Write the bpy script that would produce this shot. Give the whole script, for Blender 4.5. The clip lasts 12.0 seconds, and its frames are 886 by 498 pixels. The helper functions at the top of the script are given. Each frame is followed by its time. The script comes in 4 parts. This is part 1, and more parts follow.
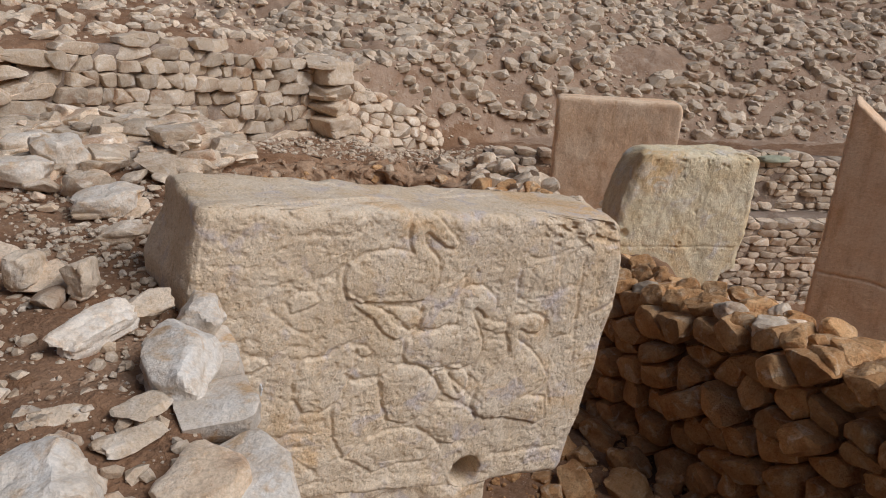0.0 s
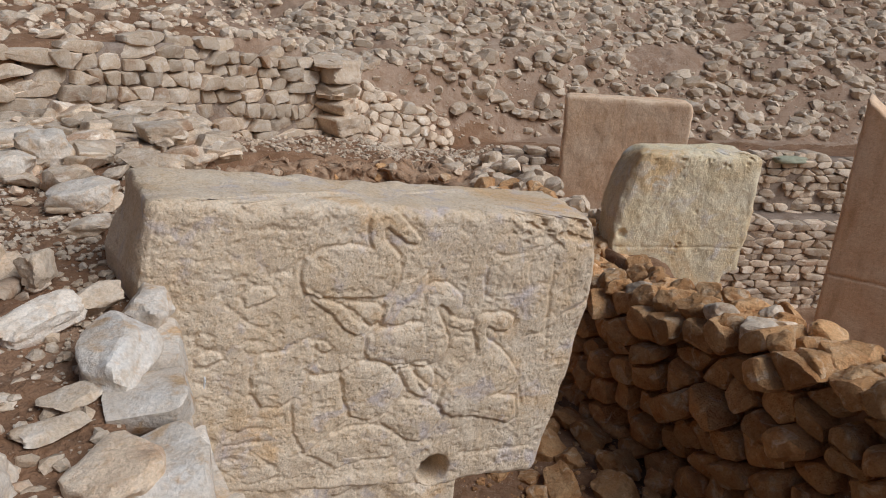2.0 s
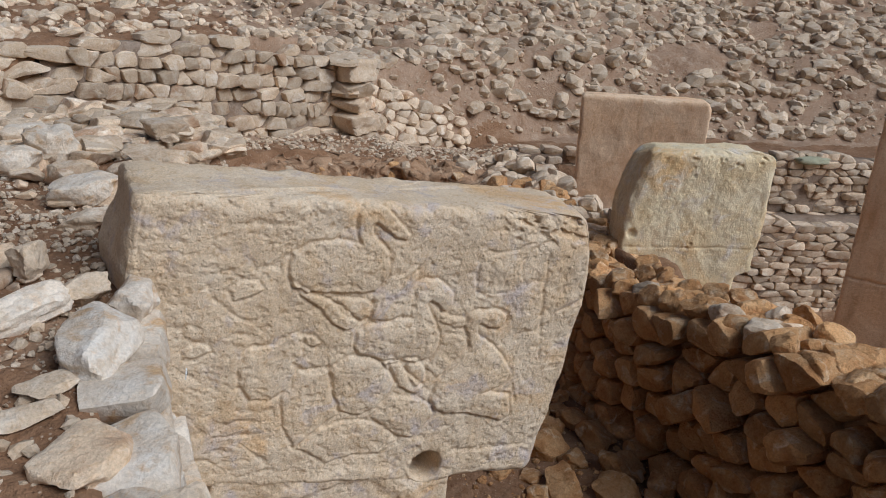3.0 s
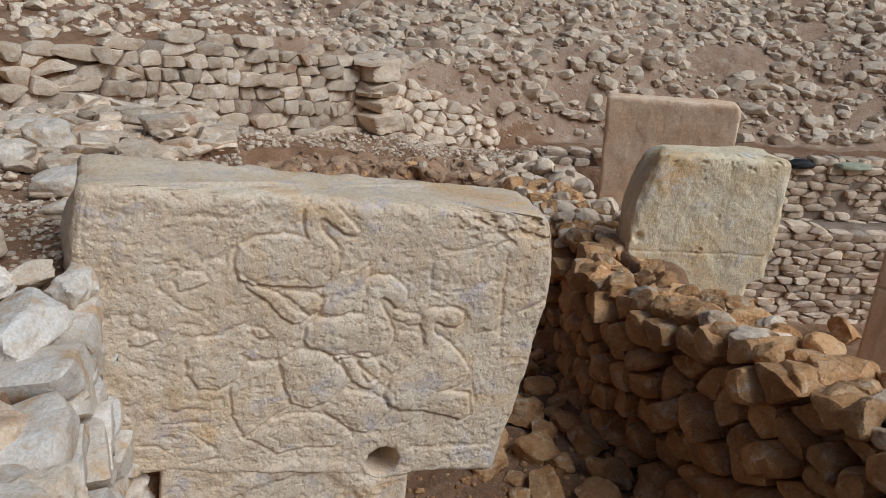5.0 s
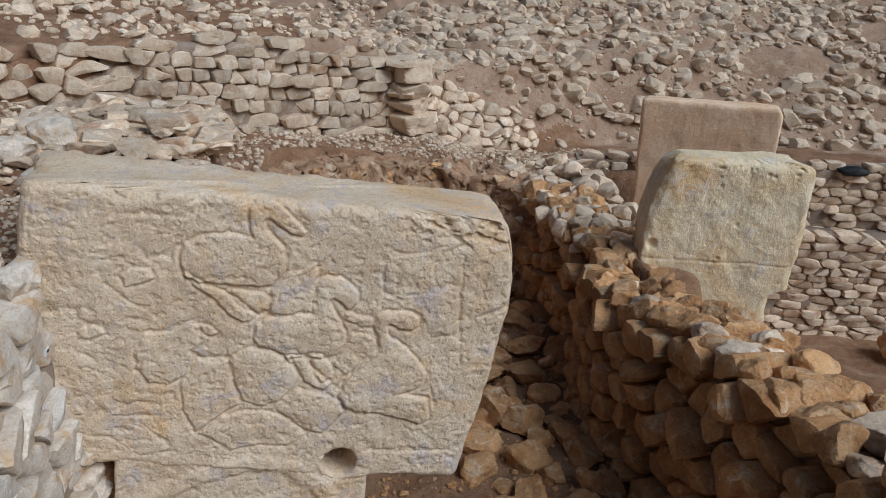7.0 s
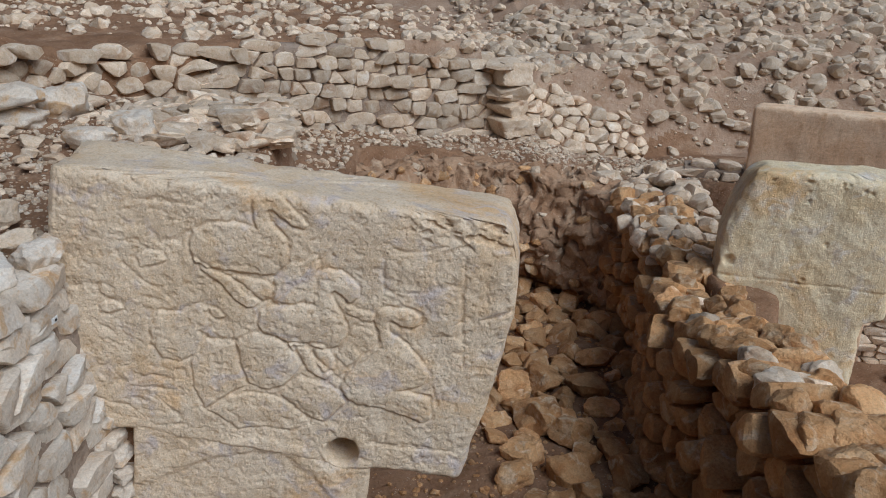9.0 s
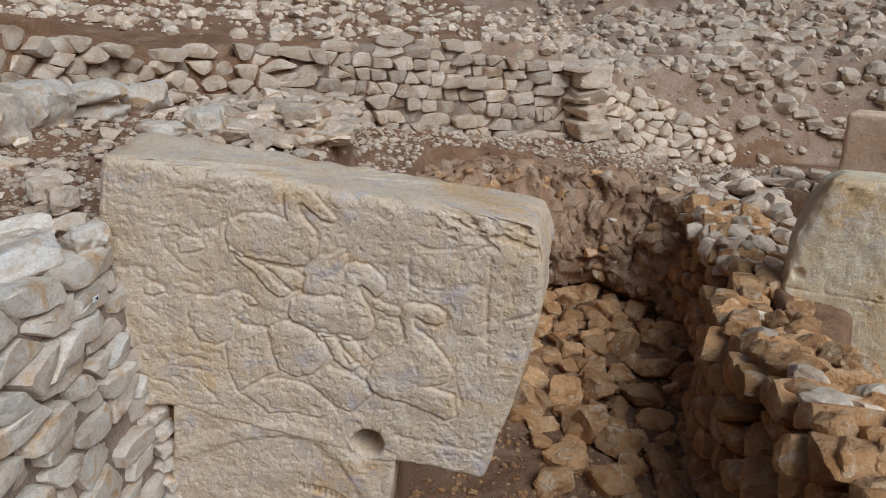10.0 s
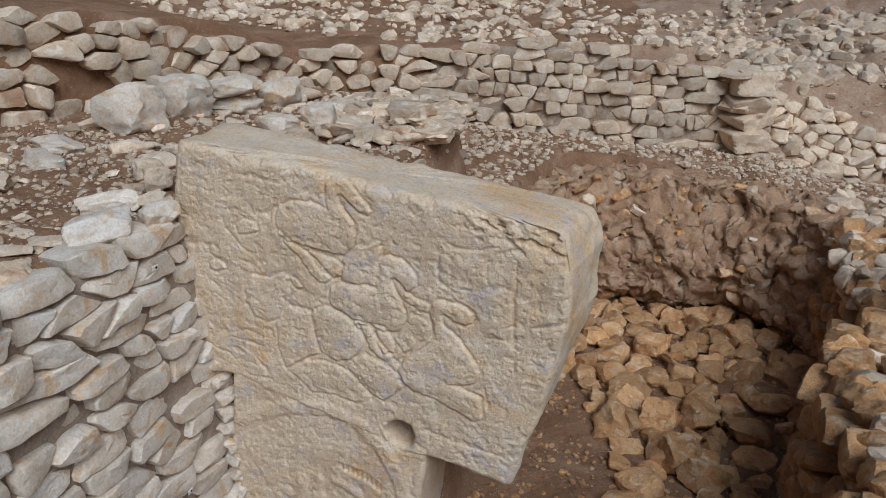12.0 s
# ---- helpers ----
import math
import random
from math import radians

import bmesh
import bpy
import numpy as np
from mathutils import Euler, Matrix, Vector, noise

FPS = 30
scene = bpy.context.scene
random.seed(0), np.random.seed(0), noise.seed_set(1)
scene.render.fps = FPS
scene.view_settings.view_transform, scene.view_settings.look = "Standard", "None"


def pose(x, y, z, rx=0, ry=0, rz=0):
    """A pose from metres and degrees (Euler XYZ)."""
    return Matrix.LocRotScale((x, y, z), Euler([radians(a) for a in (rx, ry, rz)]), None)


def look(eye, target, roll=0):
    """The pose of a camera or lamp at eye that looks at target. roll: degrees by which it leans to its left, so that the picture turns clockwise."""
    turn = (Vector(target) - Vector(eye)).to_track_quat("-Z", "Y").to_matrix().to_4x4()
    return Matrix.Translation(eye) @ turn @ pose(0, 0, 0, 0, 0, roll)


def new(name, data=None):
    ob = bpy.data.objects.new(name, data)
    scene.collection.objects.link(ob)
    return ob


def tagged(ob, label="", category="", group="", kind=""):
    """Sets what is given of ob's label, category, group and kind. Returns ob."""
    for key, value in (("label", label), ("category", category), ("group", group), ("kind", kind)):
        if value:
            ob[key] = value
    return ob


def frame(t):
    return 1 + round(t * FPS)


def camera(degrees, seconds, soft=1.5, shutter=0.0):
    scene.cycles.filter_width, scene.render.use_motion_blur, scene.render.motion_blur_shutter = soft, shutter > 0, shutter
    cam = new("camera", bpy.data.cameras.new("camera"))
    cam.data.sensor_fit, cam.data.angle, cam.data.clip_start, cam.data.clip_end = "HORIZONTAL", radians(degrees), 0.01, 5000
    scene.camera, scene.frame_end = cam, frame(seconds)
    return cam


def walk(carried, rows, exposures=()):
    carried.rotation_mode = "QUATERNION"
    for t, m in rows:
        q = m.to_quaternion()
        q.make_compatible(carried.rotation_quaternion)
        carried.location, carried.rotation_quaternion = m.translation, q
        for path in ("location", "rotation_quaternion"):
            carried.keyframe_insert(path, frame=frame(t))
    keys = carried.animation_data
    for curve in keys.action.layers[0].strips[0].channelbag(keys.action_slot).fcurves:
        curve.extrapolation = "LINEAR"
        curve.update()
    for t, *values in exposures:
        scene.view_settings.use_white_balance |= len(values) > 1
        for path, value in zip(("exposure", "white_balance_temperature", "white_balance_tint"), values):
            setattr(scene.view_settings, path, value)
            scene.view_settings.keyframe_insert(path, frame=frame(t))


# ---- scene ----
cam = camera(62.5, 12.0, 1.0)
PATH = [
    (0, (-0.362, -2.008, 2.64), (0.565, -0.385, 1.927), 2.9),
    (0.5, (-0.324, -2.016, 2.636), (0.599, -0.39, 1.924), 2.9),
    (1, (-0.277, -2.035, 2.633), (0.634, -0.403, 1.921), 2.9),
    (1.5, (-0.214, -2.073, 2.634), (0.675, -0.43, 1.92), 2.7),
    (2, (-0.161, -2.097, 2.627), (0.703, -0.441, 1.913), 2.6),
    (2.5, (-0.106, -2.123, 2.622), (0.728, -0.452, 1.906), 2.5),
    (3, (-0.052, -2.153, 2.619), (0.75, -0.467, 1.902), 2.4),
    (5, (0.278, -2.298, 2.621), (0.945, -0.555, 1.902), 2.1),
    (5.5, (0.375, -2.323, 2.62), (1.005, -0.567, 1.9), 1.9),
    (6, (0.471, -2.344, 2.623), (1.063, -0.575, 1.902), 1.9),
    (6.5, (0.573, -2.37, 2.627), (1.121, -0.587, 1.906), 1.7),
    (8.5, (1.033, -2.456, 2.631), (1.279, -0.607, 1.91), 1.0),
    (9, (1.165, -2.475, 2.629), (1.293, -0.614, 1.909), 0.7),
    (9.5, (1.292, -2.49, 2.627), (1.294, -0.624, 1.908), 0.5),
    (10, (1.416, -2.493, 2.621), (1.288, -0.63, 1.905), 0.2),
    (10.5, (1.531, -2.483, 2.617), (1.276, -0.633, 1.904), 0.0),
    (11, (1.659, -2.46, 2.612), (1.278, -0.63, 1.901), -0.2),
    (11.5, (1.81, -2.426, 2.607), (1.305, -0.625, 1.899), -0.5),
    (12, (1.986, -2.386, 2.603), (1.36, -0.622, 1.899), -0.7),
]
walk(cam, [(t, look(eye, target, roll)) for t, eye, target, roll in PATH],
     [(0, -0.28, 5720, 12), (1.5, -0.27, 5620, 11), (3, -0.27, 5500, 9), (5, -0.28, 5350, 7), (12, -0.37, 5280, 7)])

# ---- world and light ----
SUN_FROM = Vector((0.46, -0.55, 0.70)).normalized()
world = bpy.data.worlds.new("sky")
scene.world = world
world.use_nodes = True
wn = world.node_tree
sky = wn.nodes.new("ShaderNodeTexSky")
sky.sky_type, sky.sun_disc = "NISHITA", False
sky.dust_density, sky.ozone_density = 6.0, 0.4
sky.sun_elevation = math.asin(SUN_FROM.z)
sky.sun_rotation = math.atan2(SUN_FROM.x, SUN_FROM.y)
wn.links.new(sky.outputs[0], wn.nodes["Background"].inputs[0])
wn.nodes["Background"].inputs[1].default_value = 0.042
sun = new("sun", bpy.data.lights.new("sun", "SUN"))
sun.data.energy, sun.data.angle, sun.data.color = 2.9, radians(40), (1.0, 0.97, 0.93)
sun.matrix_world = look(SUN_FROM * 20, (0, 0, 0))


# ---- numeric helpers ----
def hash3(i, j, k):
    h = (i * 374761393 + j * 668265263 + k * 2147483647) & 0xFFFFFFFF
    h = ((h ^ (h >> 13)) * 1274126177) & 0xFFFFFFFF
    return ((h ^ (h >> 16)) & 0xFFFF) / 65535.0


def vnoise(p):
    """Smooth value noise in -1..1 for an (n, 3) array."""
    p = np.asarray(p, float)
    c = np.floor(p).astype(np.int64)
    f = p - c
    f = f * f * (3 - 2 * f)
    out = 0
    for a in (0, 1):
        for b in (0, 1):
            for d in (0, 1):
                w = (f[:, 0] if a else 1 - f[:, 0]) * (f[:, 1] if b else 1 - f[:, 1]) * (f[:, 2] if d else 1 - f[:, 2])
                out = out + w * hash3(c[:, 0] + a, c[:, 1] + b, c[:, 2] + d)
    return out * 2 - 1


TWIST = np.array(Euler((0.7, 0.5, 0.9)).to_matrix())


def fbm(p, size, octaves=3, seed=0):
    p = np.asarray(p, float) / size + seed * 17.31
    total = 0
    for o in range(octaves):
        p = p @ TWIST
        total = total + vnoise(p * 2.03 ** o + o * 5.7) * 0.5 ** o
    return total


def sstep(a, b, x):
    t = np.clip((x - a) / (b - a), 0, 1)
    return t * t * (3 - 2 * t)


def line_distance(pts, x, y):
    """Distance to a polyline, the side (+1 on its left) and how far along, in vertex numbers."""
    best, side, along = np.full(x.shape, 1e9), np.ones(x.shape), np.zeros(x.shape)
    for n, ((ax, ay), (bx, by)) in enumerate(zip(pts, pts[1:])):
        ux, uy = bx - ax, by - ay
        t = np.clip(((x - ax) * ux + (y - ay) * uy) / (ux * ux + uy * uy), 0, 1)
        d = np.hypot(x - ax - t * ux, y - ay - t * uy)
        near = d < best - 1e-9
        best = np.where(near, d, best)
        side = np.where(near, np.sign(ux * (y - ay) - uy * (x - ax) + 1e-12), side)
        along = np.where(near, n + t, along)
    return best, side, along


def inside(poly, x, y):
    """Signed distance to a polygon, positive inside."""
    d, _, _ = line_distance(list(poly) + [poly[0]], x, y)
    odd = np.zeros(x.shape, bool)
    for (ax, ay), (bx, by) in zip(poly, list(poly[1:]) + [poly[0]]):
        odd ^= ((ay > y) != (by > y)) & (x < (bx - ax) * (y - ay) / (by - ay + 1e-12) + ax)
    return np.where(odd, d, -d)


# ---- plan ----
HILL = [(-2.6, -6), (-2.3, -0.5), (-1.9, 1.0), (-1.62, 2.4), (-1.1, 3.68), (-0.45, 4.12), (0.75, 4.72), (2.35, 5.58), (2.62, 6.0),
        (3.3, 6.15), (4.2, 6.35), (5.6, 6.55), (7.5, 6.0), (9.3, 5.3), (13, 3.5), (30, -4)]
HILL_TOP = [2.5, 2.45, 2.42, 2.3, 1.95, 1.93, 1.93, 1.78, 1.45, 1.45, 1.5, 1.55, 1.5, 1.5, 1.6, 1.8]
HILL_WIDE = [0.2, 0.12, 0.12, 0.12, 0.12, 0.1, 0.1, 0.1, 0.35, 0.5, 0.55, 0.7, 1.1, 1.3, 1.4, 1.6]
TERRACE = [(-12, -12), (-0.09, -12), (-0.09, 0.0), (0.25, 0.3), (0.5, 1.0), (0.52, 2.2), (0.3, 2.7), (-0.9, 3.0), (-2, 3.4), (-12, 3.4)]
PIT = [(-0.12, -1.5), (-0.12, 0.02), (0.9, 0.5), (0.75, 3.0), (0.85, 3.95), (1.3, 4.35), (2.4, 4.42), (3.0, 4.1), (3.35, 3.5),
       (3.25, 2.2), (3.05, 1.0), (2.9, -0.3), (2.85, -1.5)]
COURT = [(3.3, -12), (3.3, 1.0), (3.8, 1.9), (4.1, 3.9), (4.6, 5.05), (6.0, 4.78), (10.2, 3.18), (16, 0.9), (16, -12)]


HILL_RISE = [0.1, 0.1, 0.1, 0.1, 0.1, 0.1, 0.12, 0.18, 0.10, 0.12, 0.24, 0.34, 0.38, 0.42, 0.42, 0.4]


def height(x, y):
    z = np.interp(x, [-2, -0.3, 0.6, 1.4, 2.6, 3.3, 4.2, 5.5, 9, 20], [1.7, 1.36, 1.12, 1.0, 0.84, 0.55, 0.42, 0.42, 0.45, 0.5])
    z = z + 0.2 * sstep(4.0, 3.5, y) * sstep(2.7, 3.1, x) * sstep(4.2, 3.4, x)
    z = z + (1.05 - z) * sstep(-0.9, -1.3, y)
    d = inside(TERRACE, x, y)
    z = z + (1.68 + 0.05 * np.clip(-x, 0, 2) - z) * sstep(-0.06, 0.06, d)
    d, side, along = line_distance(HILL, x, y)
    d = d * side
    wide = np.interp(along, range(len(HILL)), HILL_WIDE)
    top = np.interp(along, range(len(HILL)), HILL_TOP) + np.interp(along, range(len(HILL)), HILL_RISE) * np.clip(d - wide, 0, 3) + 0.2 * np.clip(d - 3, 0, 9) + 0.1 * np.clip(d - 12, 0, 20)
    rise = np.clip((d - np.where(wide < 0.3, 0.2, 0.0)) / wide, 0, 1)
    z = z + (top - z) * rise
    d = inside(COURT, x, y)
    z = z + (-1.22 - z) * sstep(-0.04, 0.1, d)
    d = inside(PIT, x, y)
    floor = -0.06 - 0.07 * np.clip(y - 1.2, 0, 4)
    z = z + (floor - z) * sstep(-0.02, 0.12, d)
    return z


def surface(x, y):
    """The height with its lumps, larger on the slope."""
    z = height(x, y)
    p = np.c_[x, y, z]
    d, side, _ = line_distance(HILL, x, y)
    return z + (0.035 + 0.06 * sstep(0.3, 1.0, d * side) * sstep(1.5, 3.0, x)) * fbm(p, 0.55, 4, 1)


def ground_z(x, y):
    return float(height(np.array([x], float), np.array([y], float))[0])


# ---- materials ----
def material(name, colours, scale=6.0, rough=0.9, bump=0.5, fine=90.0, spread=0.25, speck=None, streak=None, pits=0.0):
    """Stone or soil: colours mixed by coarse and fine noise in world metres, with a relief of two sizes."""
    m = bpy.data.materials.new(name)
    m.use_nodes = True
    t = m.node_tree
    n, l = t.nodes, t.links
    bsdf = n["Principled BSDF"]
    bsdf.inputs["Roughness"].default_value = rough
    bsdf.inputs["Specular IOR Level"].default_value = 0.25
    geo, info = n.new("ShaderNodeNewGeometry"), n.new("ShaderNodeObjectInfo")
    move = n.new("ShaderNodeVectorMath")
    move.operation = "MULTIPLY_ADD"
    l.new(geo.outputs["Position"], move.inputs[0])
    move.inputs[1].default_value = (1, 1, 1)
    shift = n.new("ShaderNodeCombineXYZ")
    many = n.new("ShaderNodeMath")
    many.operation = "MULTIPLY"
    l.new(info.outputs["Random"], many.inputs[0])
    many.inputs[1].default_value = 37.0
    l.new(many.outputs[0], shift.inputs[2])
    l.new(shift.outputs[0], move.inputs[2])
    place = move.outputs[0]

    def tex(size, detail=4, distort=0.0, rough_=0.6):
        q = n.new("ShaderNodeTexNoise")
        q.inputs["Scale"].default_value, q.inputs["Detail"].default_value = size, detail
        q.inputs["Distortion"].default_value, q.inputs["Roughness"].default_value = distort, rough_
        l.new(place, q.inputs["Vector"])
        return q.outputs["Fac"]

    def ramp(src, a, b, lo=(0, 0, 0, 1), hi=(1, 1, 1, 1)):
        r = n.new("ShaderNodeValToRGB")
        r.color_ramp.elements[0].position, r.color_ramp.elements[1].position = a, b
        r.color_ramp.elements[0].color, r.color_ramp.elements[1].color = lo, hi
        l.new(src, r.inputs[0])
        return r.outputs[0]

    def mix(fac, a, b, kind="MIX"):
        q = n.new("ShaderNodeMix")
        q.data_type, q.blend_type = "RGBA", kind
        for sock, v in ((q.inputs[0], fac), (q.inputs[6], a), (q.inputs[7], b)):
            if isinstance(v, bpy.types.NodeSocket):
                l.new(v, sock)
            else:
                sock.default_value = v if isinstance(v, (int, float)) else (*v[:3], 1)
        return q.outputs[2]

    base = mix(ramp(tex(scale, 5, 0.3), 0.38, 0.62), colours[0], colours[1])
    for k, c in enumerate(colours[2:]):
        base = mix(ramp(tex(scale * (0.55 + 0.8 * k) + 1.3 * k, 6, 0.8), 0.54, 0.68), base, c)
    if streak:
        st = n.new("ShaderNodeTexNoise")
        vm = n.new("ShaderNodeVectorMath")
        vm.operation = "MULTIPLY"
        l.new(geo.outputs["Position"], vm.inputs[0])
        vm.inputs[1].default_value = (11, 11, 2.2)
        l.new(vm.outputs[0], st.inputs["Vector"])
        st.inputs["Scale"].default_value, st.inputs["Detail"].default_value = 1.0, 4
        base = mix(ramp(st.outputs["Fac"], 0.52, 0.80), base, streak)
    grain = tex(fine, 3, 0, 0.7)
    value = n.new("ShaderNodeMapRange")
    l.new(grain, value.inputs[0])
    value.inputs[1].default_value, value.inputs[2].default_value = 0.3, 0.7
    value.inputs[3].default_value, value.inputs[4].default_value = 0.82, 1.12
    patch = tex(fine * 0.33, 4, 0.4, 0.7)
    base = mix(ramp(patch, 0.50, 0.66), base, mix(1.0, base, (0.87, 0.80, 0.72), "MULTIPLY"))
    hue = n.new("ShaderNodeHueSaturation")
    l.new(base, hue.inputs["Color"])
    rnd = n.new("ShaderNodeMapRange")
    l.new(info.outputs["Random"], rnd.inputs[0])
    rnd.inputs[3].default_value, rnd.inputs[4].default_value = 1 - spread, 1 + spread * 0.7
    mul = n.new("ShaderNodeMath")
    mul.operation = "MULTIPLY"
    l.new(value.outputs[0], mul.inputs[0])
    l.new(rnd.outputs[0], mul.inputs[1])
    isl = n.new("ShaderNodeMapRange")
    l.new(geo.outputs["Random Per Island"], isl.inputs[0])
    isl.inputs[3].default_value, isl.inputs[4].default_value = 1 - spread, 1 + spread * 0.7
    mul2 = n.new("ShaderNodeMath")
    mul2.operation = "MULTIPLY"
    l.new(mul.outputs[0], mul2.inputs[0])
    l.new(isl.outputs[0], mul2.inputs[1])
    l.new(mul2.outputs[0], hue.inputs["Value"])
    col = hue.outputs[0]
    if speck:
        vo = n.new("ShaderNodeTexVoronoi")
        l.new(place, vo.inputs["Vector"])
        vo.inputs["Scale"].default_value = speck[1]
        dots = ramp(vo.outputs["Distance"], 0.16, 0.26, (1, 1, 1, 1), (0, 0, 0, 1))
        gate = ramp(tex(speck[1] * 0.35, 2), 0.5, 0.6)
        both = mix(1.0, dots, gate, "MULTIPLY")
        col = mix(both, col, speck[0])
    b1, b2 = n.new("ShaderNodeBump"), n.new("ShaderNodeBump")
    b1.inputs["Strength"].default_value, b1.inputs["Distance"].default_value = bump, 0.026
    l.new(tex(fine * 0.28, 6, 0, 0.65), b1.inputs["Height"])
    b2.inputs["Strength"].default_value, b2.inputs["Distance"].default_value = bump, 0.008
    l.new(grain, b2.inputs["Height"])
    l.new(b1.outputs[0], b2.inputs["Normal"])
    last = b2
    if pits:
        vo = n.new("ShaderNodeTexVoronoi")
        l.new(place, vo.inputs["Vector"])
        vo.inputs["Scale"].default_value = 55
        hole = ramp(vo.outputs["Distance"], 0.05, 0.3)
        b3 = n.new("ShaderNodeBump")
        b3.inputs["Strength"].default_value, b3.inputs["Distance"].default_value = pits, 0.006
        l.new(hole, b3.inputs["Height"])
        l.new(b2.outputs[0], b3.inputs["Normal"])
        last = b3
    l.new(last.outputs[0], bsdf.inputs["Normal"])
    l.new(col, bsdf.inputs["Base Color"])
    return m


EARTH = material("red-brown earth", [(0.23, 0.126, 0.066), (0.31, 0.183, 0.104), (0.39, 0.258, 0.162)], 3.0, 0.97, 1.0, 60, 0.0,
                 speck=((0.48, 0.39, 0.29), 60))
RUBBLE = material("warm limestone rubble", [(0.64, 0.49, 0.335), (0.74, 0.61, 0.455), (0.48, 0.31, 0.19), (0.80, 0.70, 0.57)], 7, 0.92, 0.45, 110, 0.24)
PALE = material("pale weathered limestone", [(0.74, 0.66, 0.55), (0.69, 0.58, 0.45), (0.80, 0.745, 0.66), (0.64, 0.44, 0.25)], 6, 0.9, 0.40, 110, 0.13)
BROWN = material("earth-stained limestone", [(0.58, 0.31, 0.125), (0.68, 0.425, 0.21), (0.44, 0.21, 0.078), (0.76, 0.58, 0.38)], 7, 0.93, 0.9, 90, 0.22)
CARVED = material("carved cream limestone", [(0.69, 0.54, 0.365), (0.75, 0.62, 0.455), (0.69, 0.46, 0.24), (0.60, 0.51, 0.455)], 4.5, 0.88, 0.36, 140, 0.0,
                  streak=(0.66, 0.49, 0.30), pits=0.45)
YELLOW = material("pitted yellow limestone", [(0.82, 0.66, 0.40), (0.84, 0.73, 0.51), (0.76, 0.53, 0.27), (0.80, 0.72, 0.60)], 4.0, 0.88, 0.40, 120, 0.0,
                  streak=(0.60, 0.49, 0.30), pits=0.6)
TAN = material("smooth tan limestone", [(0.83, 0.575, 0.36), (0.86, 0.65, 0.445), (0.77, 0.50, 0.29)], 3.0, 0.85, 0.28, 130, 0.0,
               streak=(0.62, 0.40, 0.235))
MORTAR = material("dusty earth mortar", [(0.30, 0.225, 0.165), (0.36, 0.285, 0.22), (0.25, 0.175, 0.12)], 5.0, 0.97, 0.8, 70, 0.0, speck=((0.5, 0.42, 0.33), 70))
BANK = material("crumbling tan bank earth", [(0.40, 0.245, 0.14), (0.49, 0.325, 0.20), (0.30, 0.17, 0.09), (0.52, 0.39, 0.265)], 4.0, 0.97, 1.0, 60, 0.0, speck=((0.52, 0.42, 0.31), 45))
DUST = material("pale dusty slope earth", [(0.34, 0.225, 0.145), (0.43, 0.305, 0.21), (0.26, 0.155, 0.092), (0.48, 0.37, 0.27)], 2.2, 0.97, 0.9, 55, 0.0, speck=((0.52, 0.44, 0.35), 40))


# ---- mesh helpers ----
def link_mesh(name, verts, faces, mat, parent=None, smooth=True, sharp=None):
    me = bpy.data.meshes.new(name)
    me.from_pydata([tuple(v) for v in verts], [], faces)
    me.materials.append(mat)
    if smooth:
        me.polygons.foreach_set("use_smooth", [True] * len(me.polygons))
    if sharp:
        me.set_sharp_from_angle(angle=radians(sharp))
    me.update()
    ob = new(name, me)
    ob.parent = parent
    return ob


def grid_faces(nu, nv, closed=False):
    out = []
    for j in range(nv - 1):
        for i in range(nu if closed else nu - 1):
            a, b = j * nu + i, j * nu + (i + 1) % nu
            out.append((a, b, b + nu, a + nu))
    return out


def ico(level):
    bm = bmesh.new()
    bmesh.ops.create_icosphere(bm, subdivisions=level, radius=1)
    v = np.array([p.co[:] for p in bm.verts])
    f = [tuple(p.index for p in q.verts) for q in bm.faces]
    bm.free()
    return v, f


ICO = {k: ico(k) for k in (1, 2, 3, 4)}


def stone_shape(level, seed, boxy=3.5, cuts=7, rough=0.05):
    """A split stone within a unit cube: a boxy ball, cut by planes into flat breaks and roughened."""
    rng = np.random.RandomState(seed)
    v, f = ICO[level]
    v = v / (np.abs(v) ** boxy).sum(1, keepdims=True) ** (1 / boxy)
    v = v @ np.array(Euler(rng.normal(0, 0.25, 3)).to_matrix()).T
    for _ in range(cuts):
        nrm = rng.normal(size=3)
        nrm /= np.linalg.norm(nrm)
        reach = (v @ nrm).max() * rng.uniform(0.55, 0.88)
        over = np.clip(v @ nrm - reach, 0, None)
        v = v - over[:, None] * nrm * 0.98
    v = v * (1 + rough * fbm(v + seed * 3.1, 0.9, 4)[:, None])
    v = v + 0.8 * rough * np.c_[fbm(v, 0.45, 3, seed), fbm(v, 0.45, 3, seed + 1), fbm(v, 0.45, 3, seed + 2)]
    lo, hi = v.min(0), v.max(0)
    return (v - (lo + hi) / 2) / (hi - lo), f


def stone_meshes(name, mat, level, count, seed, boxy=3.5, cuts=7, rough=0.05, sharp=24):
    out = []
    for k in range(count):
        v, f = stone_shape(level, seed + k, boxy, cuts, rough)
        me = bpy.data.meshes.new(name)
        me.from_pydata(v.tolist(), [], f)
        me.materials.append(mat)
        me.polygons.foreach_set("use_smooth", [True] * len(f))
        me.set_sharp_from_angle(angle=radians(sharp))
        out.append(me)
    return out


